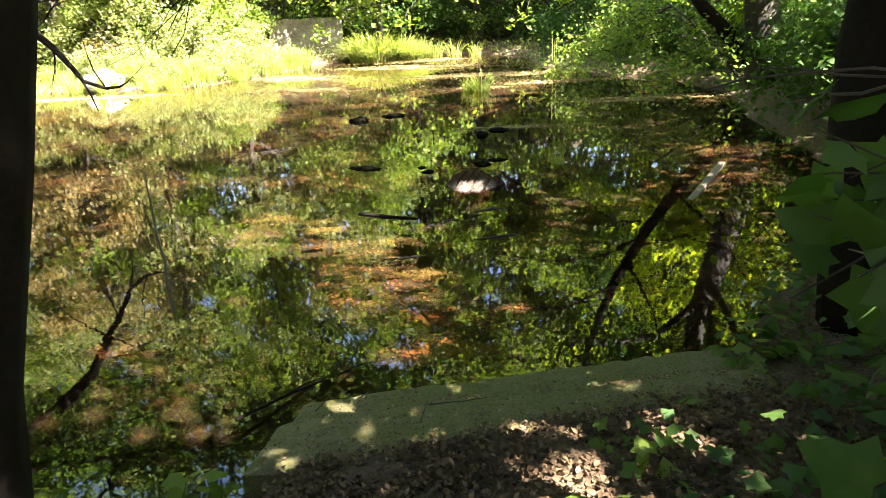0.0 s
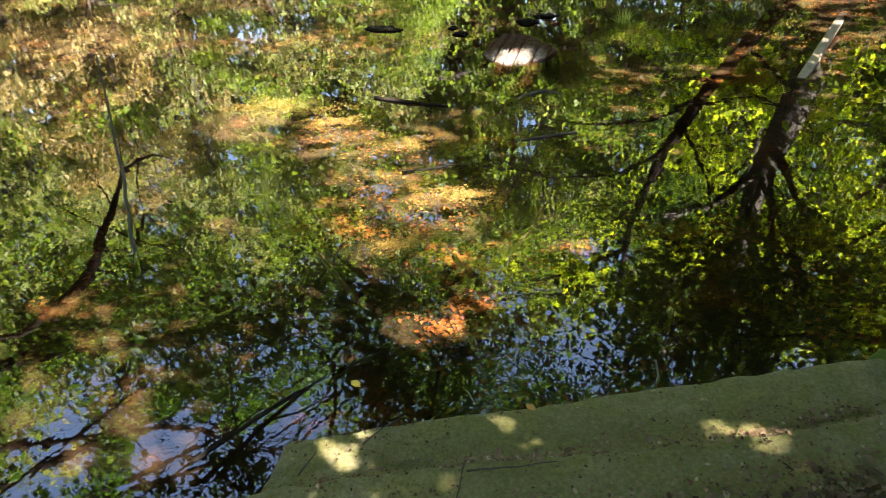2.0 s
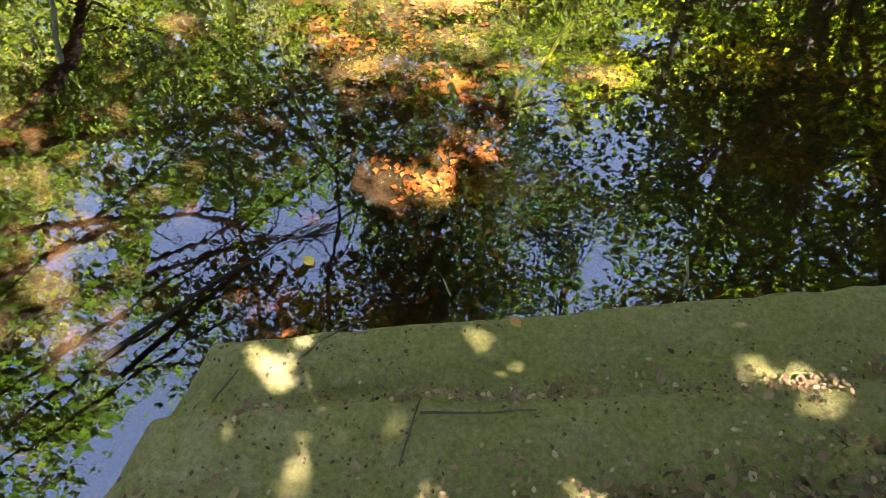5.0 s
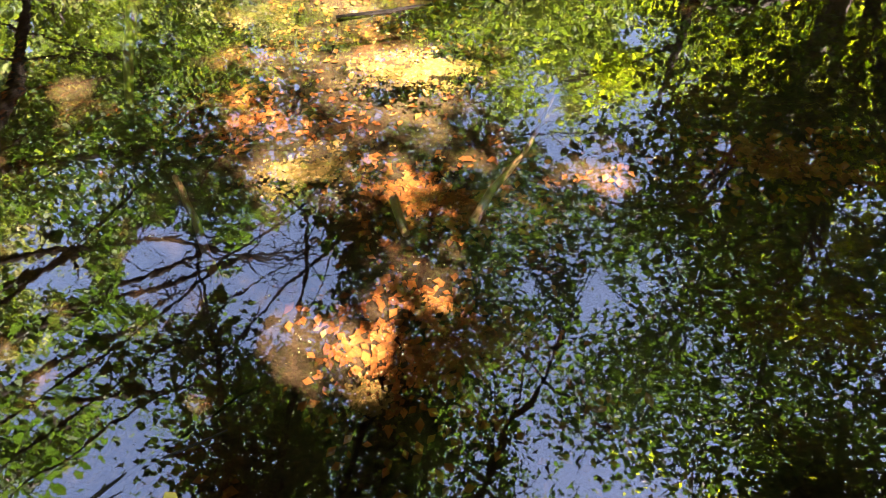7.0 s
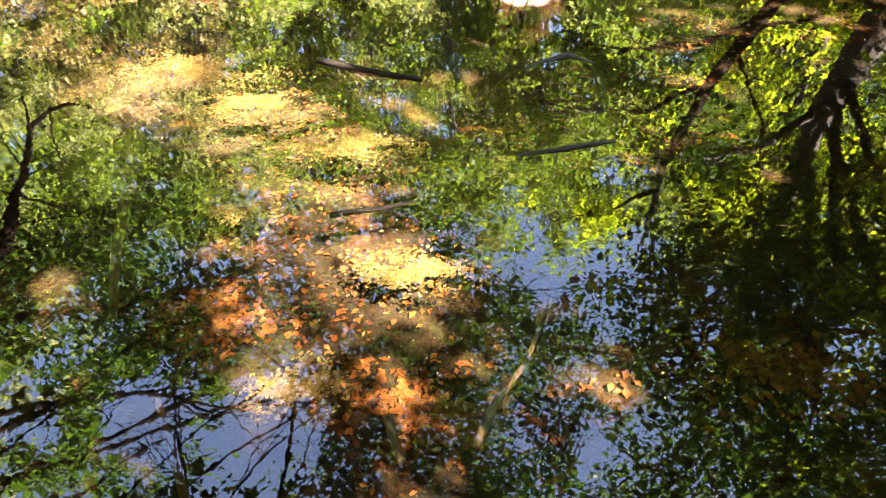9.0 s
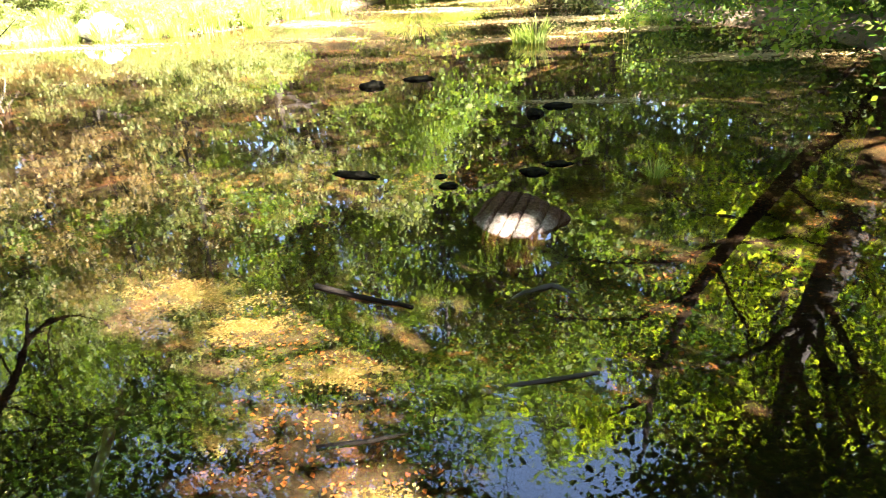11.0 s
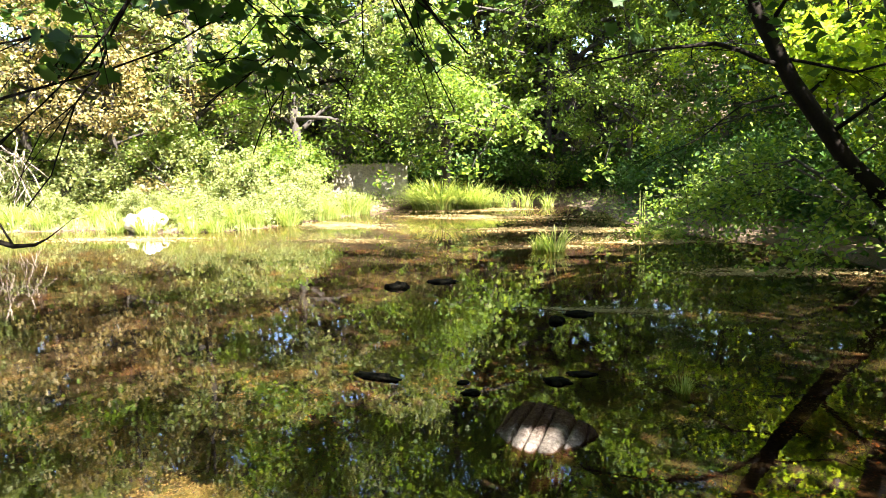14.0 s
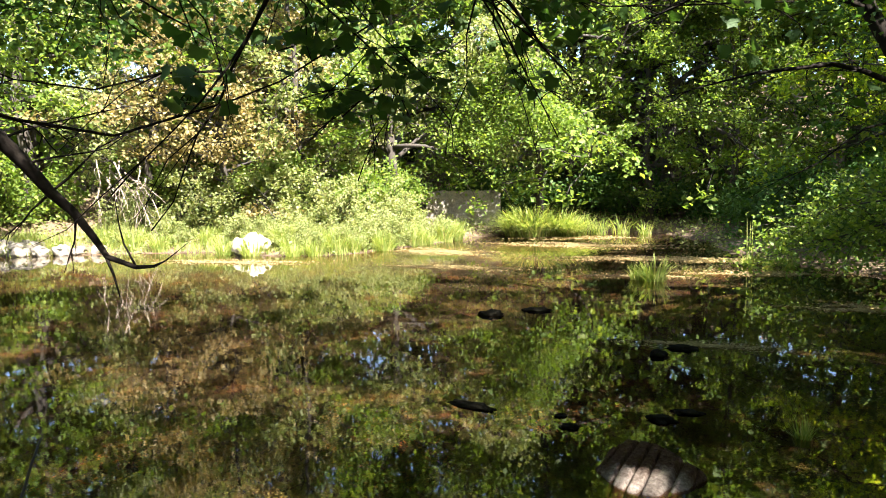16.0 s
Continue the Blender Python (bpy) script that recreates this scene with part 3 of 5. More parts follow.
# slanting trunk on the shady bank
bough_tree("leaning_maple", "slender maple leaning over the pond from the shady bank", 11,
           [(5.9, 12.7, 0.2), (5.1, 12.3, 1.0), (4.26, 12.0, 1.8), (3.4, 12.0, 3.1), (2.67, 12.0, 4.55), (2.1, 11.8, 6.2), (1.9, 11.6, 8.5)], [0.2, 0.17, 0.14, 0.13, 0.115, 0.09, 0.04],
           [([(3.3, 12.0, 3.3), (2.2, 11.6, 3.7), (1.0, 11.2, 3.6), (-0.2, 11.0, 3.3)], 0.05, -1.2), ([(2.7, 12.0, 4.5), (1.6, 11.6, 5.0), (0.2, 11.2, 4.8), (-1.2, 10.6, 4.2)], 0.05, -1.2), ([(3.5, 12.0, 2.95), (2.6, 11.5, 2.7), (1.7, 11.2, 2.1), (1.0, 11.0, 1.7)], 0.025, -1.0), ([(4.0, 12.0, 2.2), (4.9, 11.4, 3.0), (5.6, 11.0, 4.2)], 0.04, -1.2), ([(3.2, 12.0, 3.5), (4.2, 11.6, 3.1), (5.2, 11.2, 3.4), (6.0, 11.0, 4.4)], 0.03, -1.2),
            ([(3.0, 12, 3.9), (3.6, 11.4, 5.0), (3.8, 10.8, 6.4)], 0.04, -1.3), ([(2.3, 11.9, 5.6), (3.2, 12.4, 6.8), (4.1, 12.8, 7.8)], 0.05, 1.3), ([(2.0, 11.7, 7.0), (0.8, 12.4, 8.2), (-0.4, 12.8, 9.0)], 0.05, 1.5),
            ([(3.6, 12.0, 2.8), (4.6, 13.4, 3.6), (4.6, 14.6, 3.8)], 0.04, 1.6)],
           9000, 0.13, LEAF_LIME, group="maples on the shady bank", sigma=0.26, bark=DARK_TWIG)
bough_tree("overhanging_shrub", "low green shrub drooping from the shady bank to the water", 15,
           [(5.6, 13.6, 0.1), (5.0, 13.6, 0.9), (4.4, 13.8, 1.5), (3.9, 14.0, 1.9)], [0.06, 0.05, 0.04, 0.02],
           [([(5.0, 13.6, 0.9), (3.8, 13.6, 1.3), (2.6, 14.0, 0.9), (1.5, 14.6, 0.45)], 0.03, 2.0), ([(4.6, 13.7, 1.3), (4.0, 14.6, 1.7), (2.8, 15.6, 1.3), (1.6, 16.4, 0.7)], 0.03, 2.0),
            ([(4.9, 13.6, 1.0), (4.6, 12.4, 1.2), (3.9, 11.4, 0.9), (3.4, 10.8, 0.5)], 0.03, 1.6), ([(4.0, 13.9, 1.8), (3.6, 15.4, 1.7), (2.8, 16.8, 1.3), (2.0, 17.8, 0.7)], 0.03, 2.0), ([(4.4, 13.8, 1.5), (5.2, 12.6, 2.2), (5.0, 11.0, 2.3)], 0.03, 1.6)],
           4600, 0.1, LEAF_GREEN, group="shrubs on the shady bank", sigma=0.2)
# thick trunk beside it, with a wide dark crown
bough_tree("overhanging_tree", "thick dark-barked tree spreading a wide crown over the pond", 12,
           [(5.75, 12.1, -0.1), (5.55, 12.05, 1.0), (5.4, 12.0, 2.0), (5.15, 12.0, 3.4), (4.7, 12.0, 5.4), (4.5, 11.6, 8.0), (4.4, 11.2, 12.5)], [0.44, 0.36, 0.34, 0.31, 0.24, 0.15, 0.05],
           [([(4.8, 12.0, 5.0), (3.6, 11.4, 5.6), (2.5, 10.8, 5.5), (1.5, 10.4, 5.1)], 0.10, 0.7), ([(4.9, 12.0, 4.4), (5.6, 10.4, 5.6), (6.2, 8.4, 6.4)], 0.10, 1.5),
            ([(4.7, 11.9, 5.6), (3.6, 9.0, 7.0), (2.6, 6.4, 7.8), (1.9, 4.2, 8.0)], 0.11, 3.0), ([(4.6, 11.8, 6.4), (5.4, 10.2, 7.4), (6.0, 9.2, 7.8)], 0.08, 1.2),
            ([(4.5, 11.6, 7.6), (3.0, 10.0, 9.0), (1.6, 8.8, 9.8)], 0.09, 2.0), ([(4.5, 11.4, 8.6), (4.8, 8.6, 9.8), (5.2, 5.6, 10.4)], 0.09, 2.4),
            ([(4.5, 11.3, 9.4), (3.0, 8.2, 10.8), (1.8, 5.4, 11.6)], 0.08, 2.4), ([(4.4, 11.2, 10.6), (2.0, 10.6, 11.0), (-0.6, 10.2, 10.6), (-2.6, 9.6, 9.6)], 0.07, 3.0), ([(4.4, 11.2, 11.0), (4.8, 12.0, 12.6), (5.0, 12.6, 13.4)], 0.05, 1.5),
            ([(4.7, 11.8, 5.8), (4.4, 8.6, 7.0), (3.8, 5.8, 7.4), (3.0, 3.2, 7.2)], 0.09, 3.4), ([(4.8, 11.8, 5.2), (5.2, 8.6, 6.2), (5.1, 5.2, 6.8), (4.4, 2.4, 6.6)], 0.09, 3.4),
            ([(4.8, 11.8, 5.0), (3.6, 9.0, 5.8), (2.5, 6.8, 5.4), (1.7, 5.2, 4.8)], 0.07, 3.4), ([(4.9, 11.8, 4.8), (4.4, 8.8, 5.4), (3.7, 6.4, 5.1), (3.0, 4.8, 4.6)], 0.07, 3.4)],
           37000, 0.11, LEAF_DARK, SIMPLE_LEAF, group="trees round the pond", sigma=0.36)
# trees on the near bank, seen mostly in the mirror of the water
bough_tree("overhanging_tree", "tall tree with limbs arching out over the pond", 13,
           [(-9.4, 2.4, -0.1), (-9.3, 2.5, 1.5), (-9.3, 2.6, 3.2), (-9.4, 2.7, 5.4), (-9.5, 2.8, 8.0), (-9.4, 2.9, 11.5)], [0.32, 0.27, 0.23, 0.18, 0.12, 0.04],
           [([(-9.3, 2.7, 3.0), (-7.0, 3.3, 3.3), (-6.0, 3.3, 3.0), (-5.3, 3.72, 2.58)], 0.10, 0), ([(-9.3, 2.7, 3.6), (-6.4, 4.8, 4.6), (-4.8, 5.8, 4.9), (-3.4, 6.6, 4.7)], 0.08, 2.0),
            ([(-9.3, 2.7, 5.2), (-6.0, 5.0, 6.6), (-4.6, 5.4, 7.4)], 0.08, 2.0), ([(-9.3, 2.7, 6.6), (-7.6, 6.4, 8.0), (-7.6, 8.0, 8.8)], 0.08, 2.0), ([(-9.3, 2.7, 7.6), (-6.0, 6.4, 9.0), (-5.0, 7.6, 10.0)], 0.07, 2.0),
            ([(-9.3, 2.7, 9.0), (-8.4, 6.2, 10.8), (-9.2, 7.0, 12.0)], 0.06, 2.0), ([(-9.3, 2.7, 4.6), (-7.4, 6.0, 5.2), (-6.8, 7.6, 5.4)], 0.07, 1.6), ([(-9.3, 2.7, 7.8), (-5.6, 7.0, 8.4), (-4.2, 8.6, 7.8), (-3.0, 9.6, 7.0)], 0.06, 2.6), ([(-9.3, 2.7, 9.6), (-6.0, 5.0, 11.4), (-5.2, 4.8, 12.6)], 0.05, 1.6)],
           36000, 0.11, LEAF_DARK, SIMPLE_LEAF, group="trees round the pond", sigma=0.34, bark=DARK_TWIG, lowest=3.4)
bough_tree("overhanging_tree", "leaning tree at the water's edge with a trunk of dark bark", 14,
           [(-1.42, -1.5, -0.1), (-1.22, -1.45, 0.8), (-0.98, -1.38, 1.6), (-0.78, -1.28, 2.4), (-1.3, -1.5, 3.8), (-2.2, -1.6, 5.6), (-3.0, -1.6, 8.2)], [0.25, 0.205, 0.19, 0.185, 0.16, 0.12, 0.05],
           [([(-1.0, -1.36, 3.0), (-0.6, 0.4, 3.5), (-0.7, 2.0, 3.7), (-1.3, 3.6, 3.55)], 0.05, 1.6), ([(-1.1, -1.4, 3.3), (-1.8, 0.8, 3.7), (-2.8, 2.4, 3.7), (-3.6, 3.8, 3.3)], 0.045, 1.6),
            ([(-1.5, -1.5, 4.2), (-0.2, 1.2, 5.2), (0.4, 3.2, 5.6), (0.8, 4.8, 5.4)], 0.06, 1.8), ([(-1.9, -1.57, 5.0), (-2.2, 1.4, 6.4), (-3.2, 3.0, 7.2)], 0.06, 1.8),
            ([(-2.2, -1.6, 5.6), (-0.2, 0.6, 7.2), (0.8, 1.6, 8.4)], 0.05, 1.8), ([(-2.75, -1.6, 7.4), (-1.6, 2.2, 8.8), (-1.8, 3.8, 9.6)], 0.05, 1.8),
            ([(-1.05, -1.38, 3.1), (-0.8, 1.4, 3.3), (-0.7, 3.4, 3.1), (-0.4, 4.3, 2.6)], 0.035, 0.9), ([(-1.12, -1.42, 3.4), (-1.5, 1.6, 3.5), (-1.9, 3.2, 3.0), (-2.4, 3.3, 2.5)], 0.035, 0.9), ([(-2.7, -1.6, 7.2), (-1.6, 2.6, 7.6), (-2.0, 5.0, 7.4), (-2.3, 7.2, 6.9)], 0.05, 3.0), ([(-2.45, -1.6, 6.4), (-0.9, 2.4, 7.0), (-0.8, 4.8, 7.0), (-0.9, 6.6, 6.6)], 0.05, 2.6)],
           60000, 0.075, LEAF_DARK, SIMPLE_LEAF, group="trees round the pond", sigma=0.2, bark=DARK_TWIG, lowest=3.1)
# unseen tree added sunward of the slab; its boughs only block the sun
bough_tree("shade_tree", "unseen low spreading tree added to shade the stone slab beside the path", 17,
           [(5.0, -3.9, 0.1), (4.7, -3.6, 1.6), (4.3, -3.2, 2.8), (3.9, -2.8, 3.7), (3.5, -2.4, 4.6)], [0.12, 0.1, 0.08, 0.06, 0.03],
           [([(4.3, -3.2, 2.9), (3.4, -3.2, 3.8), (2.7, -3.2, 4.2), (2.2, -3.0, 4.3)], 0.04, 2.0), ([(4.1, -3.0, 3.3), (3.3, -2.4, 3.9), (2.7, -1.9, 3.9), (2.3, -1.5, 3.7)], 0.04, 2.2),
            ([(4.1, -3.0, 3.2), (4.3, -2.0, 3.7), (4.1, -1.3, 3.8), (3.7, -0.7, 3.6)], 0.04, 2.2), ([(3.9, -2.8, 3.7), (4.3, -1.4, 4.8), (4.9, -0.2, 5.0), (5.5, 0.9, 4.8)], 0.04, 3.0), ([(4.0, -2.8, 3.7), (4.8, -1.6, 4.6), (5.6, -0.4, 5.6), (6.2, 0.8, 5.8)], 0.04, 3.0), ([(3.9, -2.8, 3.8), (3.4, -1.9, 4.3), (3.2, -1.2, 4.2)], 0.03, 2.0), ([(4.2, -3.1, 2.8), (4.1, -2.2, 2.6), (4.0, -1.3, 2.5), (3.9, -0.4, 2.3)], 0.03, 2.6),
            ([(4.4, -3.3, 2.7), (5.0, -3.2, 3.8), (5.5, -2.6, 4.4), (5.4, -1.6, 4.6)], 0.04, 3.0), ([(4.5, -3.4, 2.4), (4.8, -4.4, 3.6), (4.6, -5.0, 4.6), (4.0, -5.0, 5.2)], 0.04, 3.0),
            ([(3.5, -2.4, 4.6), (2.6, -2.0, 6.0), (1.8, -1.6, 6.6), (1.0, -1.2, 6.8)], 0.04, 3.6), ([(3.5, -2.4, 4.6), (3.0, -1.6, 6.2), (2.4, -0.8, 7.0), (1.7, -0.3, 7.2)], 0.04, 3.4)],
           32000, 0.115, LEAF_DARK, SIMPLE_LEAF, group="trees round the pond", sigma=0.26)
# only the trunk is in view; the boughs are added to block the sun
bough_tree("overhanging_tree", "dark-barked tree beside the slab, its unseen crown added to shade the shallows", 18,
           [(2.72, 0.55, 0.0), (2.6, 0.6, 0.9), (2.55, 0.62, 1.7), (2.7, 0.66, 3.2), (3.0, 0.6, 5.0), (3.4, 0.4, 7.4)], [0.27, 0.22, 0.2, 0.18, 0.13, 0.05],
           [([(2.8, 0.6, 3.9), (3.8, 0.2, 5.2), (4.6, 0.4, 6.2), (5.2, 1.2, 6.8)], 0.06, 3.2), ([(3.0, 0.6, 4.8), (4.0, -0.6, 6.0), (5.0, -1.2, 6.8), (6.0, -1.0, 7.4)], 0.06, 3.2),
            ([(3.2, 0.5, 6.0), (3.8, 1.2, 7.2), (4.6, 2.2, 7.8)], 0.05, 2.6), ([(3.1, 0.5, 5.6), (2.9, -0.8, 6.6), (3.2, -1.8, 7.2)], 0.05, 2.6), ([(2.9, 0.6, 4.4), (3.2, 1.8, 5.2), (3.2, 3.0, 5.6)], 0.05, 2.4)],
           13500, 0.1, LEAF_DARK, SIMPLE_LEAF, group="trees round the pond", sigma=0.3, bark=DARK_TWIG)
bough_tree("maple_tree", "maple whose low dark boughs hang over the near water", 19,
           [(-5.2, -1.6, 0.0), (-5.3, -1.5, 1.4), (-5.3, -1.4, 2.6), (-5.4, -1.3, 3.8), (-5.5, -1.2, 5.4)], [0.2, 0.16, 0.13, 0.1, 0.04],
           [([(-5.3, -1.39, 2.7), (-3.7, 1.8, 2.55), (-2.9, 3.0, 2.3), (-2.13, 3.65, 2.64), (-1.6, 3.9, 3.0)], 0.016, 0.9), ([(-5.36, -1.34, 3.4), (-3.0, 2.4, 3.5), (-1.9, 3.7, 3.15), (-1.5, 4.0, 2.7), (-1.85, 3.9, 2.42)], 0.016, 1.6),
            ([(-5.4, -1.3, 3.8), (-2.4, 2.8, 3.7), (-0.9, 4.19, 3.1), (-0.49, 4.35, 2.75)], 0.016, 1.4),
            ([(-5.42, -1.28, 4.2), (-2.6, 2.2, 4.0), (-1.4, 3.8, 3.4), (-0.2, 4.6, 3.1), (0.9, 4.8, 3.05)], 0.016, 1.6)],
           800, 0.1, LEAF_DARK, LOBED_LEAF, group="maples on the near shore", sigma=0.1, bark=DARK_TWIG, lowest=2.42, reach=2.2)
bough_tree("drooping_tree", "dark-trunked tree with foliage drooping over the wall", 16,
           [(-6.9, 30.6, 0.2), (-6.8, 30.3, 4.0), (-6.7, 30.1, 8.1), (-6.5, 30.0, 13.0), (-6.4, 29.8, 18.0)], [0.27, 0.22, 0.2, 0.15, 0.05],
           [([(-6.8, 30.3, 4.6), (-7.0, 28.4, 5.6), (-7.3, 26.8, 5.0), (-7.4, 25.8, 3.9)], 0.07, 2.4), ([(-6.8, 30.2, 5.6), (-8.2, 28.6, 6.8), (-9.0, 27.2, 6.2), (-9.2, 26.4, 4.6)], 0.07, 2.4),
            ([(-6.8, 30.3, 4.8), (-6.0, 28.4, 5.6), (-5.3, 27.0, 5.0), (-5.0, 26.2, 4.0)], 0.06, 2.4), ([(-6.8, 30.2, 6.4), (-6.8, 28.0, 7.4), (-6.3, 26.4, 6.8), (-6.0, 25.4, 5.6)], 0.06, 2.4), ([(-6.7, 30.1, 8.6), (-8.6, 29.4, 10.2), (-9.8, 28.8, 10.6)], 0.06, 2.0), ([(-6.6, 30.0, 10.4), (-5.0, 29.2, 12.0), (-4.0, 28.6, 12.6)], 0.06, 2.0),
            ([(-6.5, 30.0, 13.0), (-7.4, 28.6, 14.6), (-8.0, 27.8, 15.2)], 0.05, 2.0), ([(-6.8, 30.3, 5.0), (-8.6, 30.2, 5.6), (-10.0, 29.0, 4.4), (-10.4, 27.6, 3.2)], 0.06, 2.4)],
           21000, 0.13, LEAF_GREEN, group="trees round the pond", sigma=0.3)


# crooked twig with a hook, hanging low over the water
def hanging_branch():
    verts, faces = [], []
    rng = np.random.default_rng(21)
    main = [(-6.5, 4.2, 2.86), (-6.16, 4.57, 2.54), (-6.06, 4.74, 2.29), (-5.95, 4.91, 2.0), (-5.83, 5.06, 1.79), (-5.71, 5.19, 1.51), (-5.62, 5.27, 1.29), (-5.43, 5.47, 1.16), (-5.3, 5.6, 1.16), (-5.23, 5.69, 1.21)]
    tube(verts, faces, main, [0.095, 0.085, 0.07, 0.058, 0.048, 0.038, 0.032, 0.026, 0.018, 0.009], 8)
    tube(verts, faces, [(-5.65, 5.25, 1.36), (-5.57, 5.29, 1.1), (-5.52, 5.31, 0.85)], [0.022, 0.015, 0.007], 5)
    tube(verts, faces, [(-5.43, 5.47, 1.16), (-5.52, 5.4, 1.43), (-5.55, 5.38, 1.65), (-5.57, 5.37, 1.9)], [0.014, 0.011, 0.008, 0.004], 5)
    tube(verts, faces, [(-5.23, 5.69, 1.21), (-5.15, 5.78, 1.3), (-5.04, 5.88, 1.42)], [0.009, 0.006, 0.003], 4)
    for start, d, l in (((-6.06, 4.74, 2.29), (0.6, 0.4, 0.5), 1.2), ((-5.95, 4.91, 2.0), (0.6, 0.5, 0.9), 1.3), ((-6.16, 4.57, 2.54), (0.7, 0.5, 0.25), 1.5), ((-5.83, 5.06, 1.79), (-0.3, 0.2, -1), 0.7), ((-5.95, 4.91, 2.0), (-0.6, -0.2, -0.6), 0.9)):
        br = wander(rng, start, d, l, 6, 0.15)
        tube(verts, faces, br, [0.016, 0.014, 0.011, 0.009, 0.007, 0.005, 0.003], 4)
        for q in (2, 4):
            tube(verts, faces, wander(rng, br[q], Vector(d) + Vector(rng.normal(0, 0.6, 3)), l * 0.4, 3, 0.2), [0.007, 0.005, 0.004, 0.002], 4)
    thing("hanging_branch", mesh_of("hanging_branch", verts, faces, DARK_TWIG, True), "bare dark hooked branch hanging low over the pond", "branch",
          at=Matrix.Translation((0.42, 0.035, 1.9)) @ Matrix.Scale(0.85, 4) @ Matrix.Translation((-0.42, -0.035, -1.9)))


hanging_branch()


# ---- bushes and ground cover ----
def bush(label, seed, height, width, count, size, leaf, group, shape=SIMPLE_LEAF, name="bush"):
    rng = np.random.default_rng(seed)
    verts, faces, tips = [], [], []
    for k in range(14):
        a = rng.uniform(0, 6.283)
        d = Vector((math.cos(a) * 0.55, math.sin(a) * 0.55, 1))
        stem = wander(rng, (math.cos(a) * 0.2 * width, math.sin(a) * 0.2 * width, -0.1), d, height * rng.uniform(0.6, 1.05), 6, 0.16, -0.03)
        tube(verts, faces, stem, [0.025 * (1 - 0.8 * j / 6) for j in range(7)], 5)
        tips += stem[1:]
        for _ in range(4):
            tw = wander(rng, stem[int(rng.integers(1, 6))], d + Vector(rng.normal(0, 0.8, 3)), width * rng.uniform(0.2, 0.5), 4, 0.2, -0.06)
            tube(verts, faces, tw, [0.01, 0.008, 0.006, 0.005, 0.003], 4)
            tips += tw[1:]
    ob = thing(name, None, label, "bush", group)
    part("wood", mesh_of("wood", verts, faces, BARK, True), ob)
    picks = clumped(rng, tips, count, 0.085 * width)
    picks[:, 2] = np.maximum(picks[:, 2], 0.05)
    part("foliage", quick_mesh("foliage", *leaves(rng, picks, size, shape, 0.5), leaf), ob)
    return ob


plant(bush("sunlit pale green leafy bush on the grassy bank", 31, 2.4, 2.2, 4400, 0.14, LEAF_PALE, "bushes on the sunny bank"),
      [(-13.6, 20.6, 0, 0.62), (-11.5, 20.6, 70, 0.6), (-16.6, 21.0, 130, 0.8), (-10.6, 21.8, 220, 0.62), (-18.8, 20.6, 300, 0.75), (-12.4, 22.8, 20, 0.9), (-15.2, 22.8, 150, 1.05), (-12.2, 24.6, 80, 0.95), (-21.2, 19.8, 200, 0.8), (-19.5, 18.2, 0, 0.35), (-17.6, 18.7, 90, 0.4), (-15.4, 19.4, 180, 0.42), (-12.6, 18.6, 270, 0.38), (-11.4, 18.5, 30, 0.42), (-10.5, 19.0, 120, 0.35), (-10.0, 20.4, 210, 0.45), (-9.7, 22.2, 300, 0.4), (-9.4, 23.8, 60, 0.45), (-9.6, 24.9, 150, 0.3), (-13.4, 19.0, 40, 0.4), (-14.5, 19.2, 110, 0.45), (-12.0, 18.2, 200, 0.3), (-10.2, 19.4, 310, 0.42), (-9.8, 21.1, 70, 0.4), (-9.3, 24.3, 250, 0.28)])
plant(bush("tall thin shrub with narrow pale leaves behind the sunny bank", 35, 3.6, 1.7, 3600, 0.15, LEAF_PALE, "bushes on the sunny bank"),
      [(-13.9, 21.9, 0, 0.95), (-11.9, 22.0, 90, 0.8), (-16.9, 22.4, 200, 1.0), (-11.6, 23.2, 300, 0.75), (-18.2, 22.0, 60, 0.9)])
plant(bush("green leafy shrub at the foot of the far trees", 32, 2.8, 2.6, 5500, 0.16, LEAF_GREEN, "shrubs under the trees"),
      [(-12.8, 24.4, 80, 1.0), (-15.0, 24.2, 30, 1.2), (-13.2, 26.2, 200, 1.1), (-17.5, 23.6, 120, 1.3), (-22.5, 23, 10, 1.2), (-26, 18.5, 80, 1.2), (-28, 13, 60, 1.3)])
# the last two spots are unseen shrubs added to shade the path's edge
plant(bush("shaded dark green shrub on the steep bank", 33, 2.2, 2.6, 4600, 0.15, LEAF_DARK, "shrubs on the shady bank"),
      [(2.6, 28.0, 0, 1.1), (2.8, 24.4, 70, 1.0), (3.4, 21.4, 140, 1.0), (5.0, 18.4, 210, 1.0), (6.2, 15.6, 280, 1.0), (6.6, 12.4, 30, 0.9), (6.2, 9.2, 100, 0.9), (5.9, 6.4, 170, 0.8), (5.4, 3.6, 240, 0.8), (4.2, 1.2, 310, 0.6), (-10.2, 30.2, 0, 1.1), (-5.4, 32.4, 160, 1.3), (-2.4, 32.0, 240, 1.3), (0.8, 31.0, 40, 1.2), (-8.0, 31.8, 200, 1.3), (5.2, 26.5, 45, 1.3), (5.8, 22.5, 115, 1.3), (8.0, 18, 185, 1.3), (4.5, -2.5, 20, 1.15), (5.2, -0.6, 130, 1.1)])


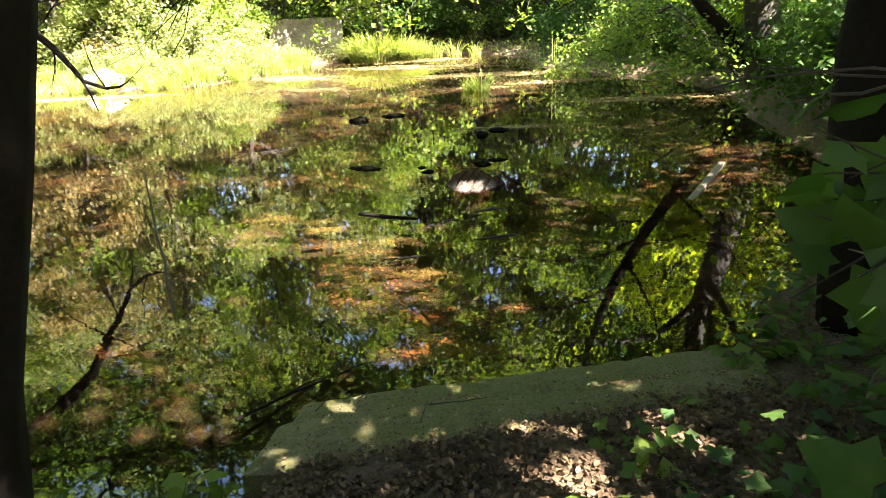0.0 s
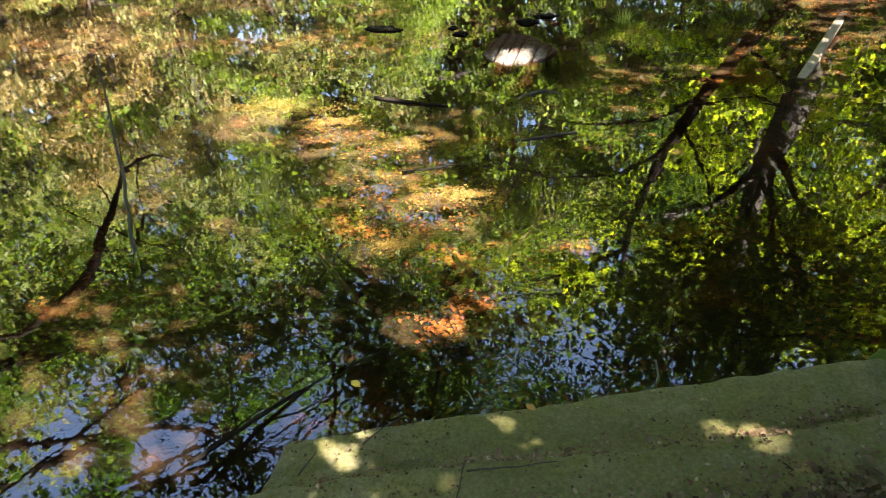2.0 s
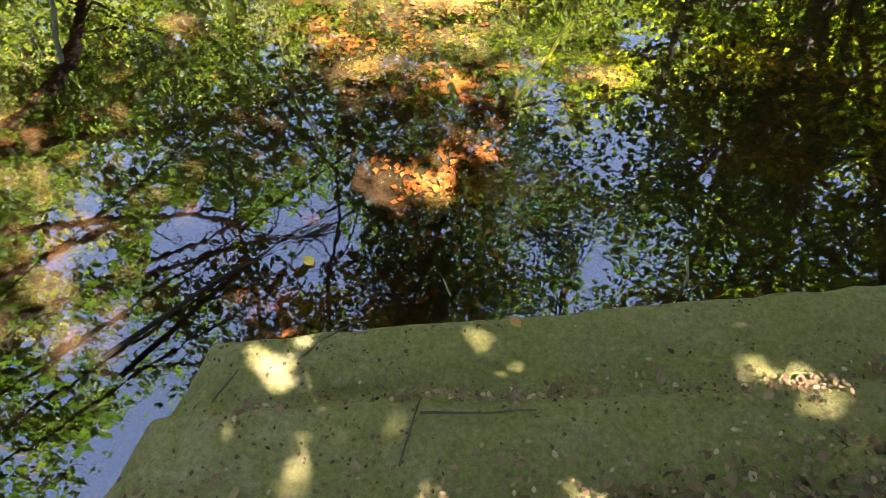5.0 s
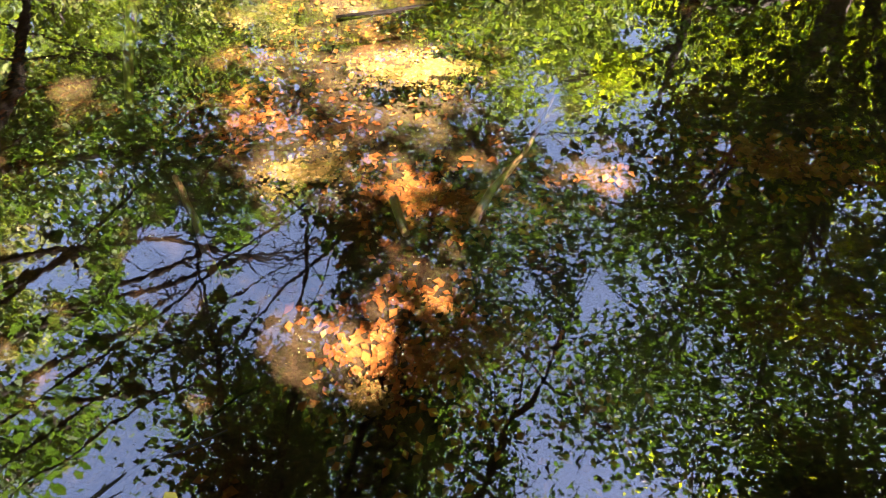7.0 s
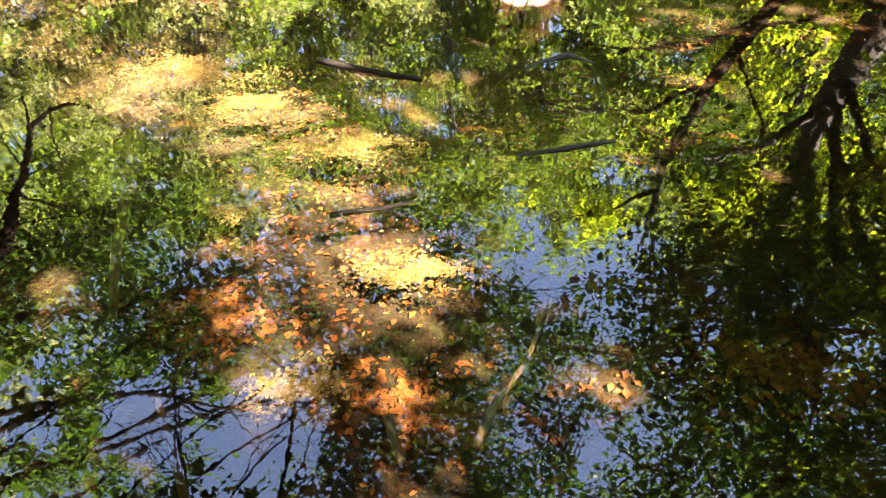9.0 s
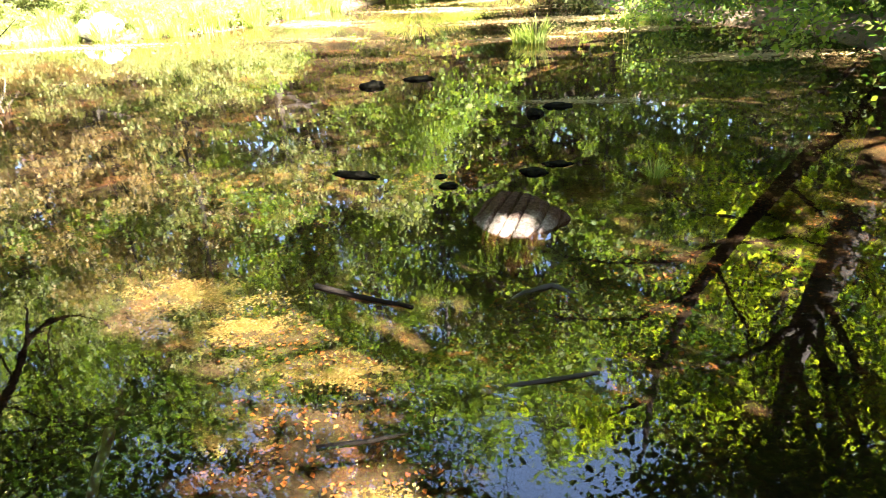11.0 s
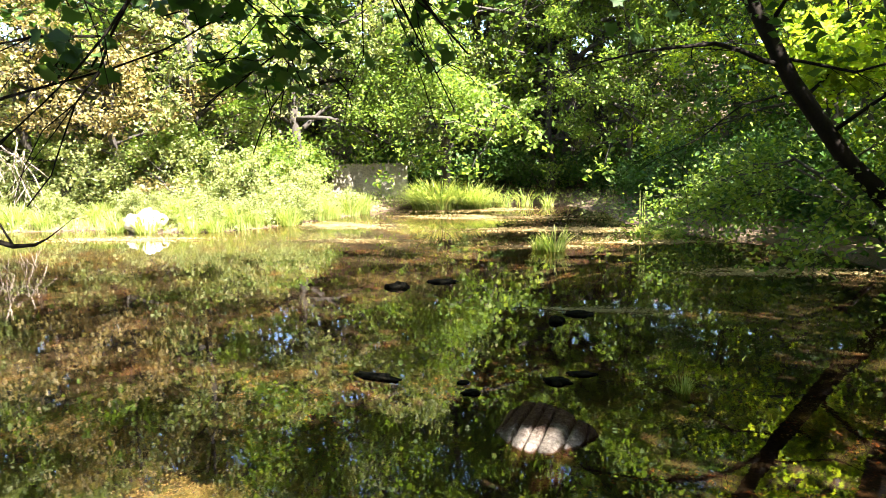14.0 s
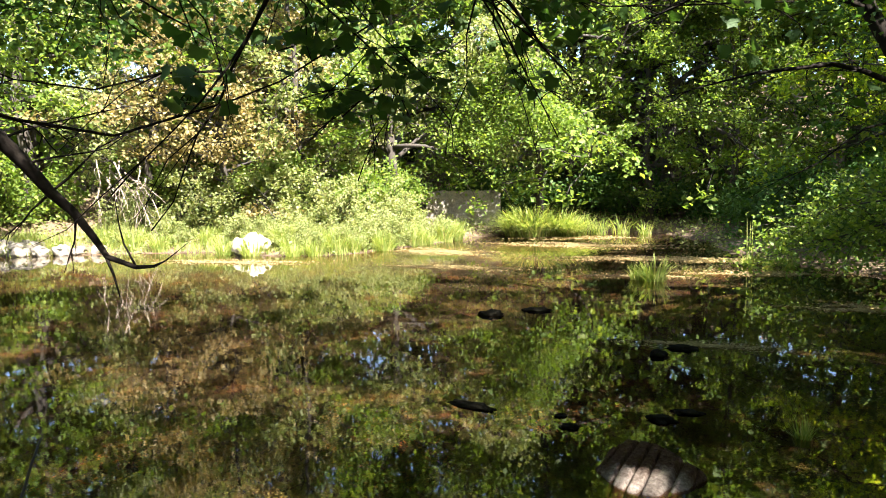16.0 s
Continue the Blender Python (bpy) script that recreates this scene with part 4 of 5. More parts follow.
def undergrowth():
    """Low leaves over the banks, thick where the light reaches, none in the water."""
    rng = np.random.default_rng(41)
    n = 110000
    x, y = rng.uniform(-30, 14, n), rng.uniform(-3, 42, n)
    d = pond_distance(x, y)
    keep = (d < 0.12) & (d > -12) & ((y > 2.2) | (x > 2.6) | (x < -2.2)) & (rng.uniform(0, 1, n) < 0.9 * np.exp(d / 6.0))
    x, y = x[keep], y[keep]
    z = ground_height(x, y) + np.abs(rng.normal(0.12, 0.2, len(x)))
    # same leaves on both banks, the shady side coloured dark, the sunny side pale
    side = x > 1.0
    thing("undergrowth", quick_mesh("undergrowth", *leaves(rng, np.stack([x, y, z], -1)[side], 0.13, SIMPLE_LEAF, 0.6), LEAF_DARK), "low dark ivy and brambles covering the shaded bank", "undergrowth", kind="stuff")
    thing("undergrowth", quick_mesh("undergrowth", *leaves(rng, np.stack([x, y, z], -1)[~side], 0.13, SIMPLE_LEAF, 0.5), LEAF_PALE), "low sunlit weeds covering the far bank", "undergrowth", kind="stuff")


undergrowth()


def tussock(label, seed, blades, height, spread, arch, width, group, name="grass_tussock"):
    """Arching blades from one root."""
    rng = np.random.default_rng(seed)
    verts, faces = [], []
    for _ in range(blades):
        a, r = rng.uniform(0, 6.283), spread * math.sqrt(rng.uniform(0, 1)) * 0.4
        base = Vector((math.cos(a) * r, math.sin(a) * r, -0.08))
        out = Vector((math.cos(a + rng.normal(0, 0.5)), math.sin(a + rng.normal(0, 0.5)), 0))
        h, w, bend = height * rng.uniform(0.55, 1.05), width * rng.uniform(0.7, 1.3), arch * rng.uniform(0.3, 1.2)
        side = out.cross(Vector((0, 0, 1))).normalized()
        start = len(verts)
        for k in range(5):
            u = k / 4
            p = base + out * (spread * bend * u * u) + Vector((0, 0, h * (u - 0.45 * bend * u * u)))
            ww = w * (1 - u) ** 0.7 + 0.001
            verts += [p - side * ww, p + side * ww]
        faces += [(start + 2 * k, start + 2 * k + 1, start + 2 * k + 3, start + 2 * k + 2) for k in range(4)]
    return thing(name, quick_mesh(name, [tuple(v) for v in verts], faces, GRASS), label, "grass", group)


def spot(ob, spots, z=None):
    for i, (x, y, turn, scale) in enumerate(spots):
        m = standing(x, y, turn, scale) if z is None else Matrix.Translation((x, y, z)) @ Matrix.Rotation(radians(turn), 4, "Z") @ Matrix.Scale(scale, 4)
        if i == 0:
            first = m
        else:
            copy_thing(ob, Matrix.Identity(4)).matrix_world = m
    ob.matrix_world = first


rng = np.random.default_rng(51)
fringe = [(x, y + rng.uniform(-0.2, 0.9), rng.uniform(0, 360), rng.uniform(0.8, 1.3)) for x, y in
          [(-22.2, 15.6), (-21, 16.4), (-19.8, 17), (-18.6, 17.4), (-17.5, 17.8), (-16.4, 18.1), (-12.8, 17.7), (-12.2, 17.5), (-11.6, 17.5), (-11, 17.7), (-10.6, 17.9), (-10.2, 18.2), (-9.9, 19), (-9.6, 19.8), (-9.4, 20.6),
           (-9.2, 21.5), (-9.1, 22.4), (-8.9, 23.4), (-8.8, 24.4), (-20.4, 17.8), (-18.2, 18.6), (-14.4, 17.3), (-13.2, 17.1), (-16.8, 19), (-12.4, 18.6), (-11.2, 18.8), (-10.4, 19.8)]]
spot(tussock("sunlit clump of tall bank grass at the water's edge", 52, 220, 1.0, 0.6, 0.8, 0.012, "grass along the sunny bank"), fringe)
spot(tussock("arching sedge tussock in the shallow water", 53, 420, 1.2, 1.0, 1.25, 0.02, "sedges in the shallows", "sedge_tussock"),
     [(-6.9, 26.9, 0, 1.35), (-6.1, 26.3, 80, 1.6), (-5.2, 26.7, 160, 1.4), (-4.6, 26.4, 240, 1.0)], 0.05)
spot(tussock("upright iris leaves standing in the shallows", 54, 46, 1.5, 1.2, 0.8, 0.024, "irises in the shallows", "iris_clump"),
     [(-4.3, 27.4, 0, 0.95), (-3.7, 27.9, 90, 0.8), (-2.9, 28.4, 180, 0.75), (-1.9, 28.2, 260, 0.6)], 0.0)
spot(tussock("small green sedge tuft growing out of the pond", 55, 110, 0.46, 0.3, 0.6, 0.008, "tufts in the pond", "sedge_tussock"),
     [(-0.55, 14.0, 0, 1.7), (1.1, 5.5, 30, 0.5), (-0.9, 14.15, 100, 1.2), (1.35, 17.1, 40, 1.0), (2.2, 17.0, 200, 1.1), (1.8, 17.3, 90, 1.0)], -0.02)
spot(tussock("thin pale reed stalks standing in the water", 56, 5, 1.5, 0.25, 0.1, 0.012, "", "reed_stalks"), [(1.35, 16.5, 0, 1.0)], 0.0)


# ---- stones and wood ----
def heightfield(name, outline, top, mat, steps=36, skirt=-0.25, noise_size=0.02, seed=0):
    """A stone as a grid stretched between four sides of an outline, with a rough top and walls down to skirt."""
    a, b, c, d = (Vector(p) for p in outline)
    verts, faces = [], []
    for j in range(steps + 1):
        for i in range(steps + 1):
            u, v = i / steps, j / steps
            p = a.lerp(b, u).lerp(d.lerp(c, u), v)
            edge = min(u, 1 - u, v, 1 - v)
            q = Vector((p.x * 6 + seed, p.y * 6, seed * 1.7))
            p.x += 0.6 * noise_size * noise.noise(q * 1.3 + Vector((5, 0, 0)))
            p.y += 0.6 * noise_size * noise.noise(q * 1.3 + Vector((0, 7, 0)))
            z = top(u, v, p) + noise_size * (0.6 * noise.noise(q) + 0.4 * noise.noise(q * 3.1)) - 0.03 * math.exp(-edge * 40)
            verts.append((p.x, p.y, z))
    n = steps + 1
    faces += [(j * n + i, j * n + i + 1, (j + 1) * n + i + 1, (j + 1) * n + i) for j in range(steps) for i in range(steps)]
    ring = [i for i in range(n)] + [j * n + n - 1 for j in range(1, n)] + [(n - 1) * n + i for i in range(n - 2, -1, -1)] + [j * n for j in range(n - 2, 0, -1)]
    base = len(verts)
    for k in ring:
        verts.append((verts[k][0], verts[k][1], skirt))
    m = len(ring)
    faces += [(ring[k], base + k, base + (k + 1) % m, ring[(k + 1) % m]) for k in range(m)]
    return mesh_of(name, verts, faces, mat)


def slab_top(u, v, p):
    w = v + 0.05 * noise.noise(Vector((u * 5, 2.0, 0))) + 0.03 * noise.noise(Vector((u * 17, 4.0, 0)))
    step = 1 / (1 + math.exp(-(w - 0.40) * 90))
    return 0.13 + 0.065 * step + 0.012 * noise.noise(Vector((u * 26, v * 14, 3))) + 0.02 * u + 0.012 * noise.noise(Vector((u * 7, v * 5, 9)))


thing("stone_slab", heightfield("stone_slab", [(-0.4, -0.39, 0), (1.85, 0.28, 0), (2.0, -0.6, 0), (-0.45, -1.02, 0)], slab_top, SLAB, 110, -0.3, 0.014, 3),
      "worn mossy stone slab forming a step at the pond's edge", "stone slab")


def split_rock():
    """A low rounded block, its sloping top split by slanting cracks, its front edge under the water."""
    outline = [(-0.31, 4.42), (-0.17, 4.2), (0.0, 4.08), (0.17, 4.11), (0.33, 4.28), (0.46, 4.5), (0.36, 4.6), (0.2, 4.76), (0.0, 4.88), (-0.15, 4.93), (-0.25, 4.7)]
    cracks = [((-0.25, 4.36), (-0.13, 4.72), 0.006), ((-0.16, 4.2), (-0.02, 4.8), 0.010), ((-0.07, 4.12), (0.07, 4.74), 0.009), ((0.02, 4.08), (0.15, 4.72), 0.008), ((0.16, 4.08), (0.30, 4.64), 0.016), ((0.33, 4.3), (0.37, 4.5), 0.007)]
    n, rings = 132, 46
    mid = Vector((0.06, 4.5))
    verts, faces = [], []
    for i in range(rings + 1):
        for k in range(n):
            a = k / n * len(outline)
            p, q = Vector(outline[int(a)]), Vector(outline[(int(a) + 1) % len(outline)])
            edge = p.lerp(q, a - int(a))
            edge = mid + (edge - mid) * (1 + 0.03 * noise.noise(Vector((k * 0.17, 3, 1))))
            u = i / rings
            p = mid + (edge - mid) * u
            rise = min(1, max(0, (p.y - 4.1) / 0.62))
            z = 0.012 + 0.115 * rise ** 0.9 * (1 - 0.3 * max(0, 0.15 - p.x) / 0.4) * (1 - u ** 7) - 0.10 * u ** 14 + 0.012 * noise.noise(Vector((p.x * 7, p.y * 7, 2))) + 0.005 * noise.noise(Vector((p.x * 31, p.y * 31, 5)))
            for c0, c1, w in cracks:
                c0, c1 = Vector(c0), Vector(c1)
                along = max(0, min(1, (p - c0).dot(c1 - c0) / (c1 - c0).length_squared))
                off = (p - c0.lerp(c1, along)).length + 0.006 * noise.noise(Vector((p.x * 20, p.y * 20, 8)))
                z -= 0.05 * math.exp(-(off / w) ** 2)
            verts.append((p.x, p.y, z))
    faces += [(i * n + k, (i + 1) * n + k, (i + 1) * n + (k + 1) % n, i * n + (k + 1) % n) for i in range(rings) for k in range(n)]
    base = len(verts)
    verts += [(verts[rings * n + k][0], verts[rings * n + k][1], -0.4) for k in range(n)]
    faces += [(rings * n + k, base + k, base + (k + 1) % n, rings * n + (k + 1) % n) for k in range(n)]
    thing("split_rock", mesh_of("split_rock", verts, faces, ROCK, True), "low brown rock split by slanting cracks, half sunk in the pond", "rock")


split_rock()


def lump(name, label, category, x, y, z, sx, sy, sz, mat, seed, rough=0.25, detail=3, turn=0, group=""):
    bm = bmesh.new()
    bmesh.ops.create_icosphere(bm, subdivisions=detail, radius=1)
    for v in bm.verts:
        q = v.co * 1.6 + Vector((seed * 3.1, seed, 0))
        v.co *= 1 + rough * noise.noise(q) + 0.5 * rough * noise.noise(q * 2.7)
        v.co = Vector((v.co.x * sx, v.co.y * sy, v.co.z * sz))
    me = bpy.data.meshes.new(name)
    bm.to_mesh(me)
    bm.free()
    me.materials.append(mat)
    me.polygons.foreach_set("use_smooth", [True] * len(me.polygons))
    return thing(name, me, label, category, group, at=pose(x, y, z, 0, 0, turn))


lump("boulder", "rounded pale limestone boulder on the sunny bank", "boulder", -13.6, 17.9, 0.2, 0.66, 0.5, 0.5, WHITE_ROCK, 2, 0.4, 4)
for k, (x, y, sx, sy, sz, turn) in enumerate([(-1.52, 5.43, 0.25, 0.06, 0.035, -14), (0.08, 5.58, 0.11, 0.09, 0.035, 0), (0.27, 5.82, 0.13, 0.06, 0.025, 10), (-2.66, 9.63, 0.2, 0.13, 0.07, 5), (-2.08, 10.15, 0.25, 0.09, 0.05, 8),
                                              (-0.6, 5.18, 0.08, 0.06, 0.03, 0), (-0.09, 7.75, 0.09, 0.07, 0.06, 10), (0.16, 8.15, 0.17, 0.07, 0.045, 0), (-0.72, 5.42, 0.06, 0.04, 0.02, 30)]):
    lump("sodden_log", "dark waterlogged lump of wood breaking the surface", "log", x, y, 0.0, sx, sy, sz, MUD, k + 5, 0.5, 3, turn, "sodden wood in the pond")


def stick(name, label, points, radii, mat, seed=0, sides=7, forks=()):
    verts, faces = [], []
    rng = np.random.default_rng(seed)
    path = [Vector(p) for p in points]
    fine = []
    for a, b in zip(path, path[1:]):
        fine += [a.lerp(b, k / 4) + Vector(rng.normal(0, 0.012, 3)) * (b - a).length * 0.6 for k in range(4)]
    fine.append(path[-1])
    n = len(fine) - 1
    tube(verts, faces, fine, [radii[0] + (radii[1] - radii[0]) * k / n for k in range(n + 1)], sides)
    for start, end, r in forks:
        tube(verts, faces, [start, Vector(start).lerp(Vector(end), 0.5) + Vector(rng.normal(0, 0.01, 3)), end], [r, r * 0.7, r * 0.3], 5)
    return thing(name, mesh_of(name, verts, faces, mat, True), label, "stick", "sticks in the pond")


stick("stick", "dark wet stick floating on the pond", [(-1.06, 3.31, 0.0), (-0.75, 3.2, 0.01), (-0.40, 3.12, 0.0)], (0.02, 0.012), DARK_TWIG, 1)
stick("stick", "grey stick lying just under the surface", [(0.2, 2.46, -0.01), (0.4, 2.53, 0.004), (0.62, 2.62, 0.0)], (0.014, 0.01), WET_WOOD, 2)
stick("stick", "short dark stick lying in the shallow water", [(-0.52, 1.96, -0.01), (-0.3, 2.02, 0.0), (-0.14, 2.1, -0.01)], (0.014, 0.009), DARK_TWIG, 3)
stick("stick", "pale bleached stick under the clear water", [(-1.49, 1.95, -0.03), (-1.36, 1.65, -0.06), (-1.2, 1.36, -0.1)], (0.026, 0.016), PALE_WOOD, 4)
stick("stick", "pale forked stick on the pond bed", [(-0.8, 1.03, -0.03), (-0.62, 0.83, -0.05), (-0.46, 0.64, -0.05)], (0.011, 0.016), PALE_WOOD, 5)
stick("stick", "long thin branch reaching from the bank into the water", [(-0.22, 0.36, -0.06), (-0.38, 0.12, -0.02), (-0.56, -0.16, 0.02), (-0.74, -0.48, 0.06)], (0.005, 0.010), DARK_TWIG, 6, 6,
      [((-0.4, 0.08, -0.02), (-0.2, 0.2, 0.03), 0.006), ((-0.6, -0.2, 0.02), (-0.38, 0.0, 0.05), 0.006)])
stick("stick", "small pale twig in the water beside the slab", [(0.17, 0.06, -0.01), (0.2, 0.02, 0.0), (0.23, -0.03, 0.0)], (0.004, 0.003), PALE_WOOD, 7)
stick("stick", "thin twig standing in the water beside the slab", [(0.93, 0.1, -0.05), (0.95, 0.17, 0.02), (0.94, 0.22, 0.06)], (0.006, 0.004), PALE_WOOD, 8)
stick("root", "curved dark root arching through the shallow water", [(0.08, 3.2, -0.02), (0.2, 3.36, -0.01), (0.36, 3.46, 0.0), (0.5, 3.38, -0.02), (0.55, 3.18, -0.06), (0.55, 2.95, -0.12)], (0.016, 0.026), WET_WOOD, 9)
stick("stick", "pale stick with peeling bark on the pond bed", [(0.25, 1.02, -0.06), (0.28, 1.16, -0.06), (0.36, 1.36, -0.07), (0.42, 1.7, -0.1)], (0.018, 0.006), PALE_WOOD, 10)
stick("stick", "short pale stick on the pond bed", [(-0.03, 1.08, -0.06), (0.0, 1.02, -0.06), (0.05, 0.94, -0.06)], (0.016, 0.014), PALE_WOOD, 11)
stick("stick", "thin bare branch rising from the water", [(-1.75, 0.75, -0.05), (-2.1, 1.3, 0.12), (-2.5, 1.9, 0.35), (-2.75, 2.3, 0.7)], (0.014, 0.006), WET_WOOD, 12)


def plank():
    bm = bmesh.new()
    bmesh.ops.create_cube(bm, size=1)
    for v in bm.verts:
        v.co = Vector((v.co.x * 0.075, v.co.y * 1.5, v.co.z * 0.045))
    bmesh.ops.bevel(bm, geom=bm.edges[:], offset=0.008, segments=1, affect="EDGES")
    me = bpy.data.meshes.new("plank")
    bm.to_mesh(me)
    bm.free()
    me.materials.append(PALE_WOOD)
    thing("plank", me, "old grey plank floating at the shady edge of the pond", "plank", at=pose(2.72, 4.38, 0.03, 4, 3, -26))


plank()


def concrete_wall():
    """A stained wall end with hanging vines."""
    rng = np.random.default_rng(63)
    bm = bmesh.new()
    bmesh.ops.create_grid(bm, x_segments=30, y_segments=14, size=0.5)
    geo = bmesh.ops.extrude_face_region(bm, geom=bm.faces[:])
    for v in (g for g in geo["geom"] if isinstance(g, bmesh.types.BMVert)):
        v.co.z += 1
    for v in bm.verts:
        x, y, z = v.co
        v.co = Vector((x * 3.4, (z - 0.5) * 0.5 + 0.03 * noise.noise(Vector((x * 9, y * 5, z))), y * 1.7 + 0.06 * noise.noise(Vector((x * 6, 3, 0))) * (y > 0.45)))
    me = bpy.data.meshes.new("wall")
    bm.to_mesh(me)
    bm.free()
    me.materials.append(WALL)
    ob = thing("garden_wall", None, "old stained concrete wall behind the sunny bank, hung with vines", "wall")
    part("wall", me, ob)
    for k in range(9):
        verts, faces = [], []
        x = rng.uniform(-1.6, 1.6)
        tube(verts, faces, wander(rng, (x, -0.3, 1.2), (rng.normal(0, 0.1), -0.05, -1), rng.uniform(0.6, 1.5), 7, 0.09), [0.014, 0.013, 0.012, 0.011, 0.009, 0.008, 0.006, 0.004], 5)
        part("vine", mesh_of("vine", verts, faces, PALE_WOOD, True), ob)
    ob.matrix_world = pose(-9.9, 28.4, 1.1, 0, 0, 20)


concrete_wall()
for k, (x, y, r) in enumerate([(-23.2, 15.2, 0.5), (-22.5, 15.4, 0.36), (-21.9, 15.9, 0.45), (-21.2, 16.1, 0.32), (-20.7, 16.5, 0.4), (-22.9, 15.9, 0.42), (-22.0, 16.4, 0.38), (-20.2, 16.8, 0.25), (-19.6, 17.1, 0.3)]):
    lump("rubble_stone", "rough broken stone at the edge of the sunny shore", "stone", x, y, 0.12 + 0.15 * (k in (5, 6)), r * 1.1, r * 0.8, r * 0.7, WALL, 70 + k, 0.45, 3, k * 37, "rubble along the shore")


def fallen_branches():
    rng = np.random.default_rng(71)
    verts, faces = [], []
    for k in range(16):
        p = Vector((-20.5 + rng.uniform(-1.8, 0.8), 19.6 + rng.uniform(-0.6, 0.6), rng.uniform(2.2, 3.6)))
        br = wander(rng, p, (rng.uniform(0.2, 0.9), rng.uniform(-0.7, 0.0), -0.75), rng.uniform(1.6, 3.0), 7, 0.12)
        tube(verts, faces, br, [0.035 * (1 - 0.85 * j / 7) for j in range(8)], 5)
        for _ in range(3):
            tw = wander(rng, br[int(rng.integers(1, 6))], (rng.uniform(-0.2, 1), -0.4, rng.uniform(-1, 0.2)), 0.9, 4, 0.2)
            tube(verts, faces, tw, [0.014, 0.012, 0.009, 0.006, 0.004], 4)
    thing("deadwood", mesh_of("deadwood", verts, faces, PALE_WOOD, True), "tangle of bleached dead branches drooping to the bank", "branch")


fallen_branches()


# ---- leaves near the eye ----
def spray():
    """Sapling beside the path with broad lobed leaves."""
    rng = np.random.default_rng(81)
    verts, faces, tips = [], [], []
    line = [(2.3, -2.3, 0.2), (2.1, -2.2, 0.9), (1.8, -2.0, 1.5), (1.5, -1.85, 1.85)]
    tube(verts, faces, line, [0.018, 0.014, 0.01, 0.004], 6)
    ob = thing("maple_sapling", None, "young maple sapling with broad dark leaves beside the path", "sapling")
    stem = part("stem", mesh_of("stem", verts, faces, BARK, True), ob)
    for k in range(58):
        p = Vector(line[1]).lerp(Vector(line[3]), rng.uniform(0, 1))
        tw = wander(rng, p, (rng.uniform(-1.2, 0.6), rng.uniform(-0.3, 1.0), rng.uniform(-0.7, 0.1)), rng.uniform(0.25, 0.5), 4, 0.15)
        verts, faces = [], []
        tube(verts, faces, tw, [0.005, 0.004, 0.004, 0.003, 0.002], 4)
        part("twig", mesh_of("twig", verts, faces, BARK, True), stem)
        tips += tw[2:]
    pts = np.array([tuple(t) for t in tips])
    pts = pts[pts[:, 0] > 1.38]
    # deep shade beside the path is put into the dark leaf colour
    part("foliage", quick_mesh("foliage", *leaves(rng, pts, 0.14, LOBED_LEAF, 0.5), LEAF_DARK), ob)


spray()


def scatter_on_ground(n, box, lift, keep, rng):
    x, y = rng.uniform(box[0], box[1], n), rng.uniform(box[2], box[3], n)
    ok = keep(x, y)
    x, y = x[ok], y[ok]
    return np.stack([x, y, ground_height(x, y) + lift], -1)


rng = np.random.default_rng(91)
EDGE = lambda x: -0.30 + 0.29 * x
c = scatter_on_ground(14000, (-5, 5, -5, 1.5), 0.012, lambda x, y: (pond_distance(x, y) < 0.05) & ~((x > -0.5) & (x < 2.1) & (y > EDGE(x) - 0.55)), rng)
thing("fallen_leaves", quick_mesh("fallen_leaves", *leaves(rng, c, 0.036, OVAL_LEAF, 0.7), MOULD_LEAF), "dry brown leaves scattered over the bank", "leaf litter", kind="stuff")
c = scatter_on_ground(24000, (-4.5, 4.5, -0.6, 7), 0.01, lambda x, y: (pond_distance(x, y) > 0.02) & (np.sin(x * 1.9 + 0.6 * np.sin(y * 2.3)) * np.cos(y * 1.5 + x * 0.7) > 0.25), rng)
thing("sunken_leaves", quick_mesh("sunken_leaves", *leaves(rng, c, 0.034, SIMPLE_LEAF, 0.85), SUNK_LEAF), "rust-coloured leaves lying on the pond bed", "leaf litter", kind="stuff")


def mats():
    """Specks of duckweed that drift singly over the pond."""
    rng = np.random.default_rng(92)
    n = 200000
    x, y = rng.uniform(-9, 5, n), 0.4 + 20 * rng.uniform(0, 1, n) ** 1.6
    field = np.sin(0.9 * x + 1.2 * np.sin(0.55 * y) + 0.7) * np.cos(0.75 * y + 0.8 * np.sin(0.6 * x)) + 0.5 * np.sin(2.3 * x + 1.7 * y) * np.cos(1.9 * y - 1.1 * x) + 0.35 * np.sin(6 * x - 2 * y) * np.cos(7 * y)
    keep = (pond_distance(x, y) > 0.15) & (rng.uniform(-0.1, 2.2, n) < field * np.clip(0.15 + y / 10, 0, 1.1))
    x, y = x[keep], y[keep]
    c = np.stack([x, y, np.full(len(x), 0.003)], -1)
    thing("duckweed", quick_mesh("duckweed", *leaves(rng, c, 0.006 + 0.0016 * y, SIMPLE_LEAF, 0.97, 0.6), ALGAE), "yellow-green specks of duckweed drifting on the pond", "duckweed", kind="stuff")


mats()


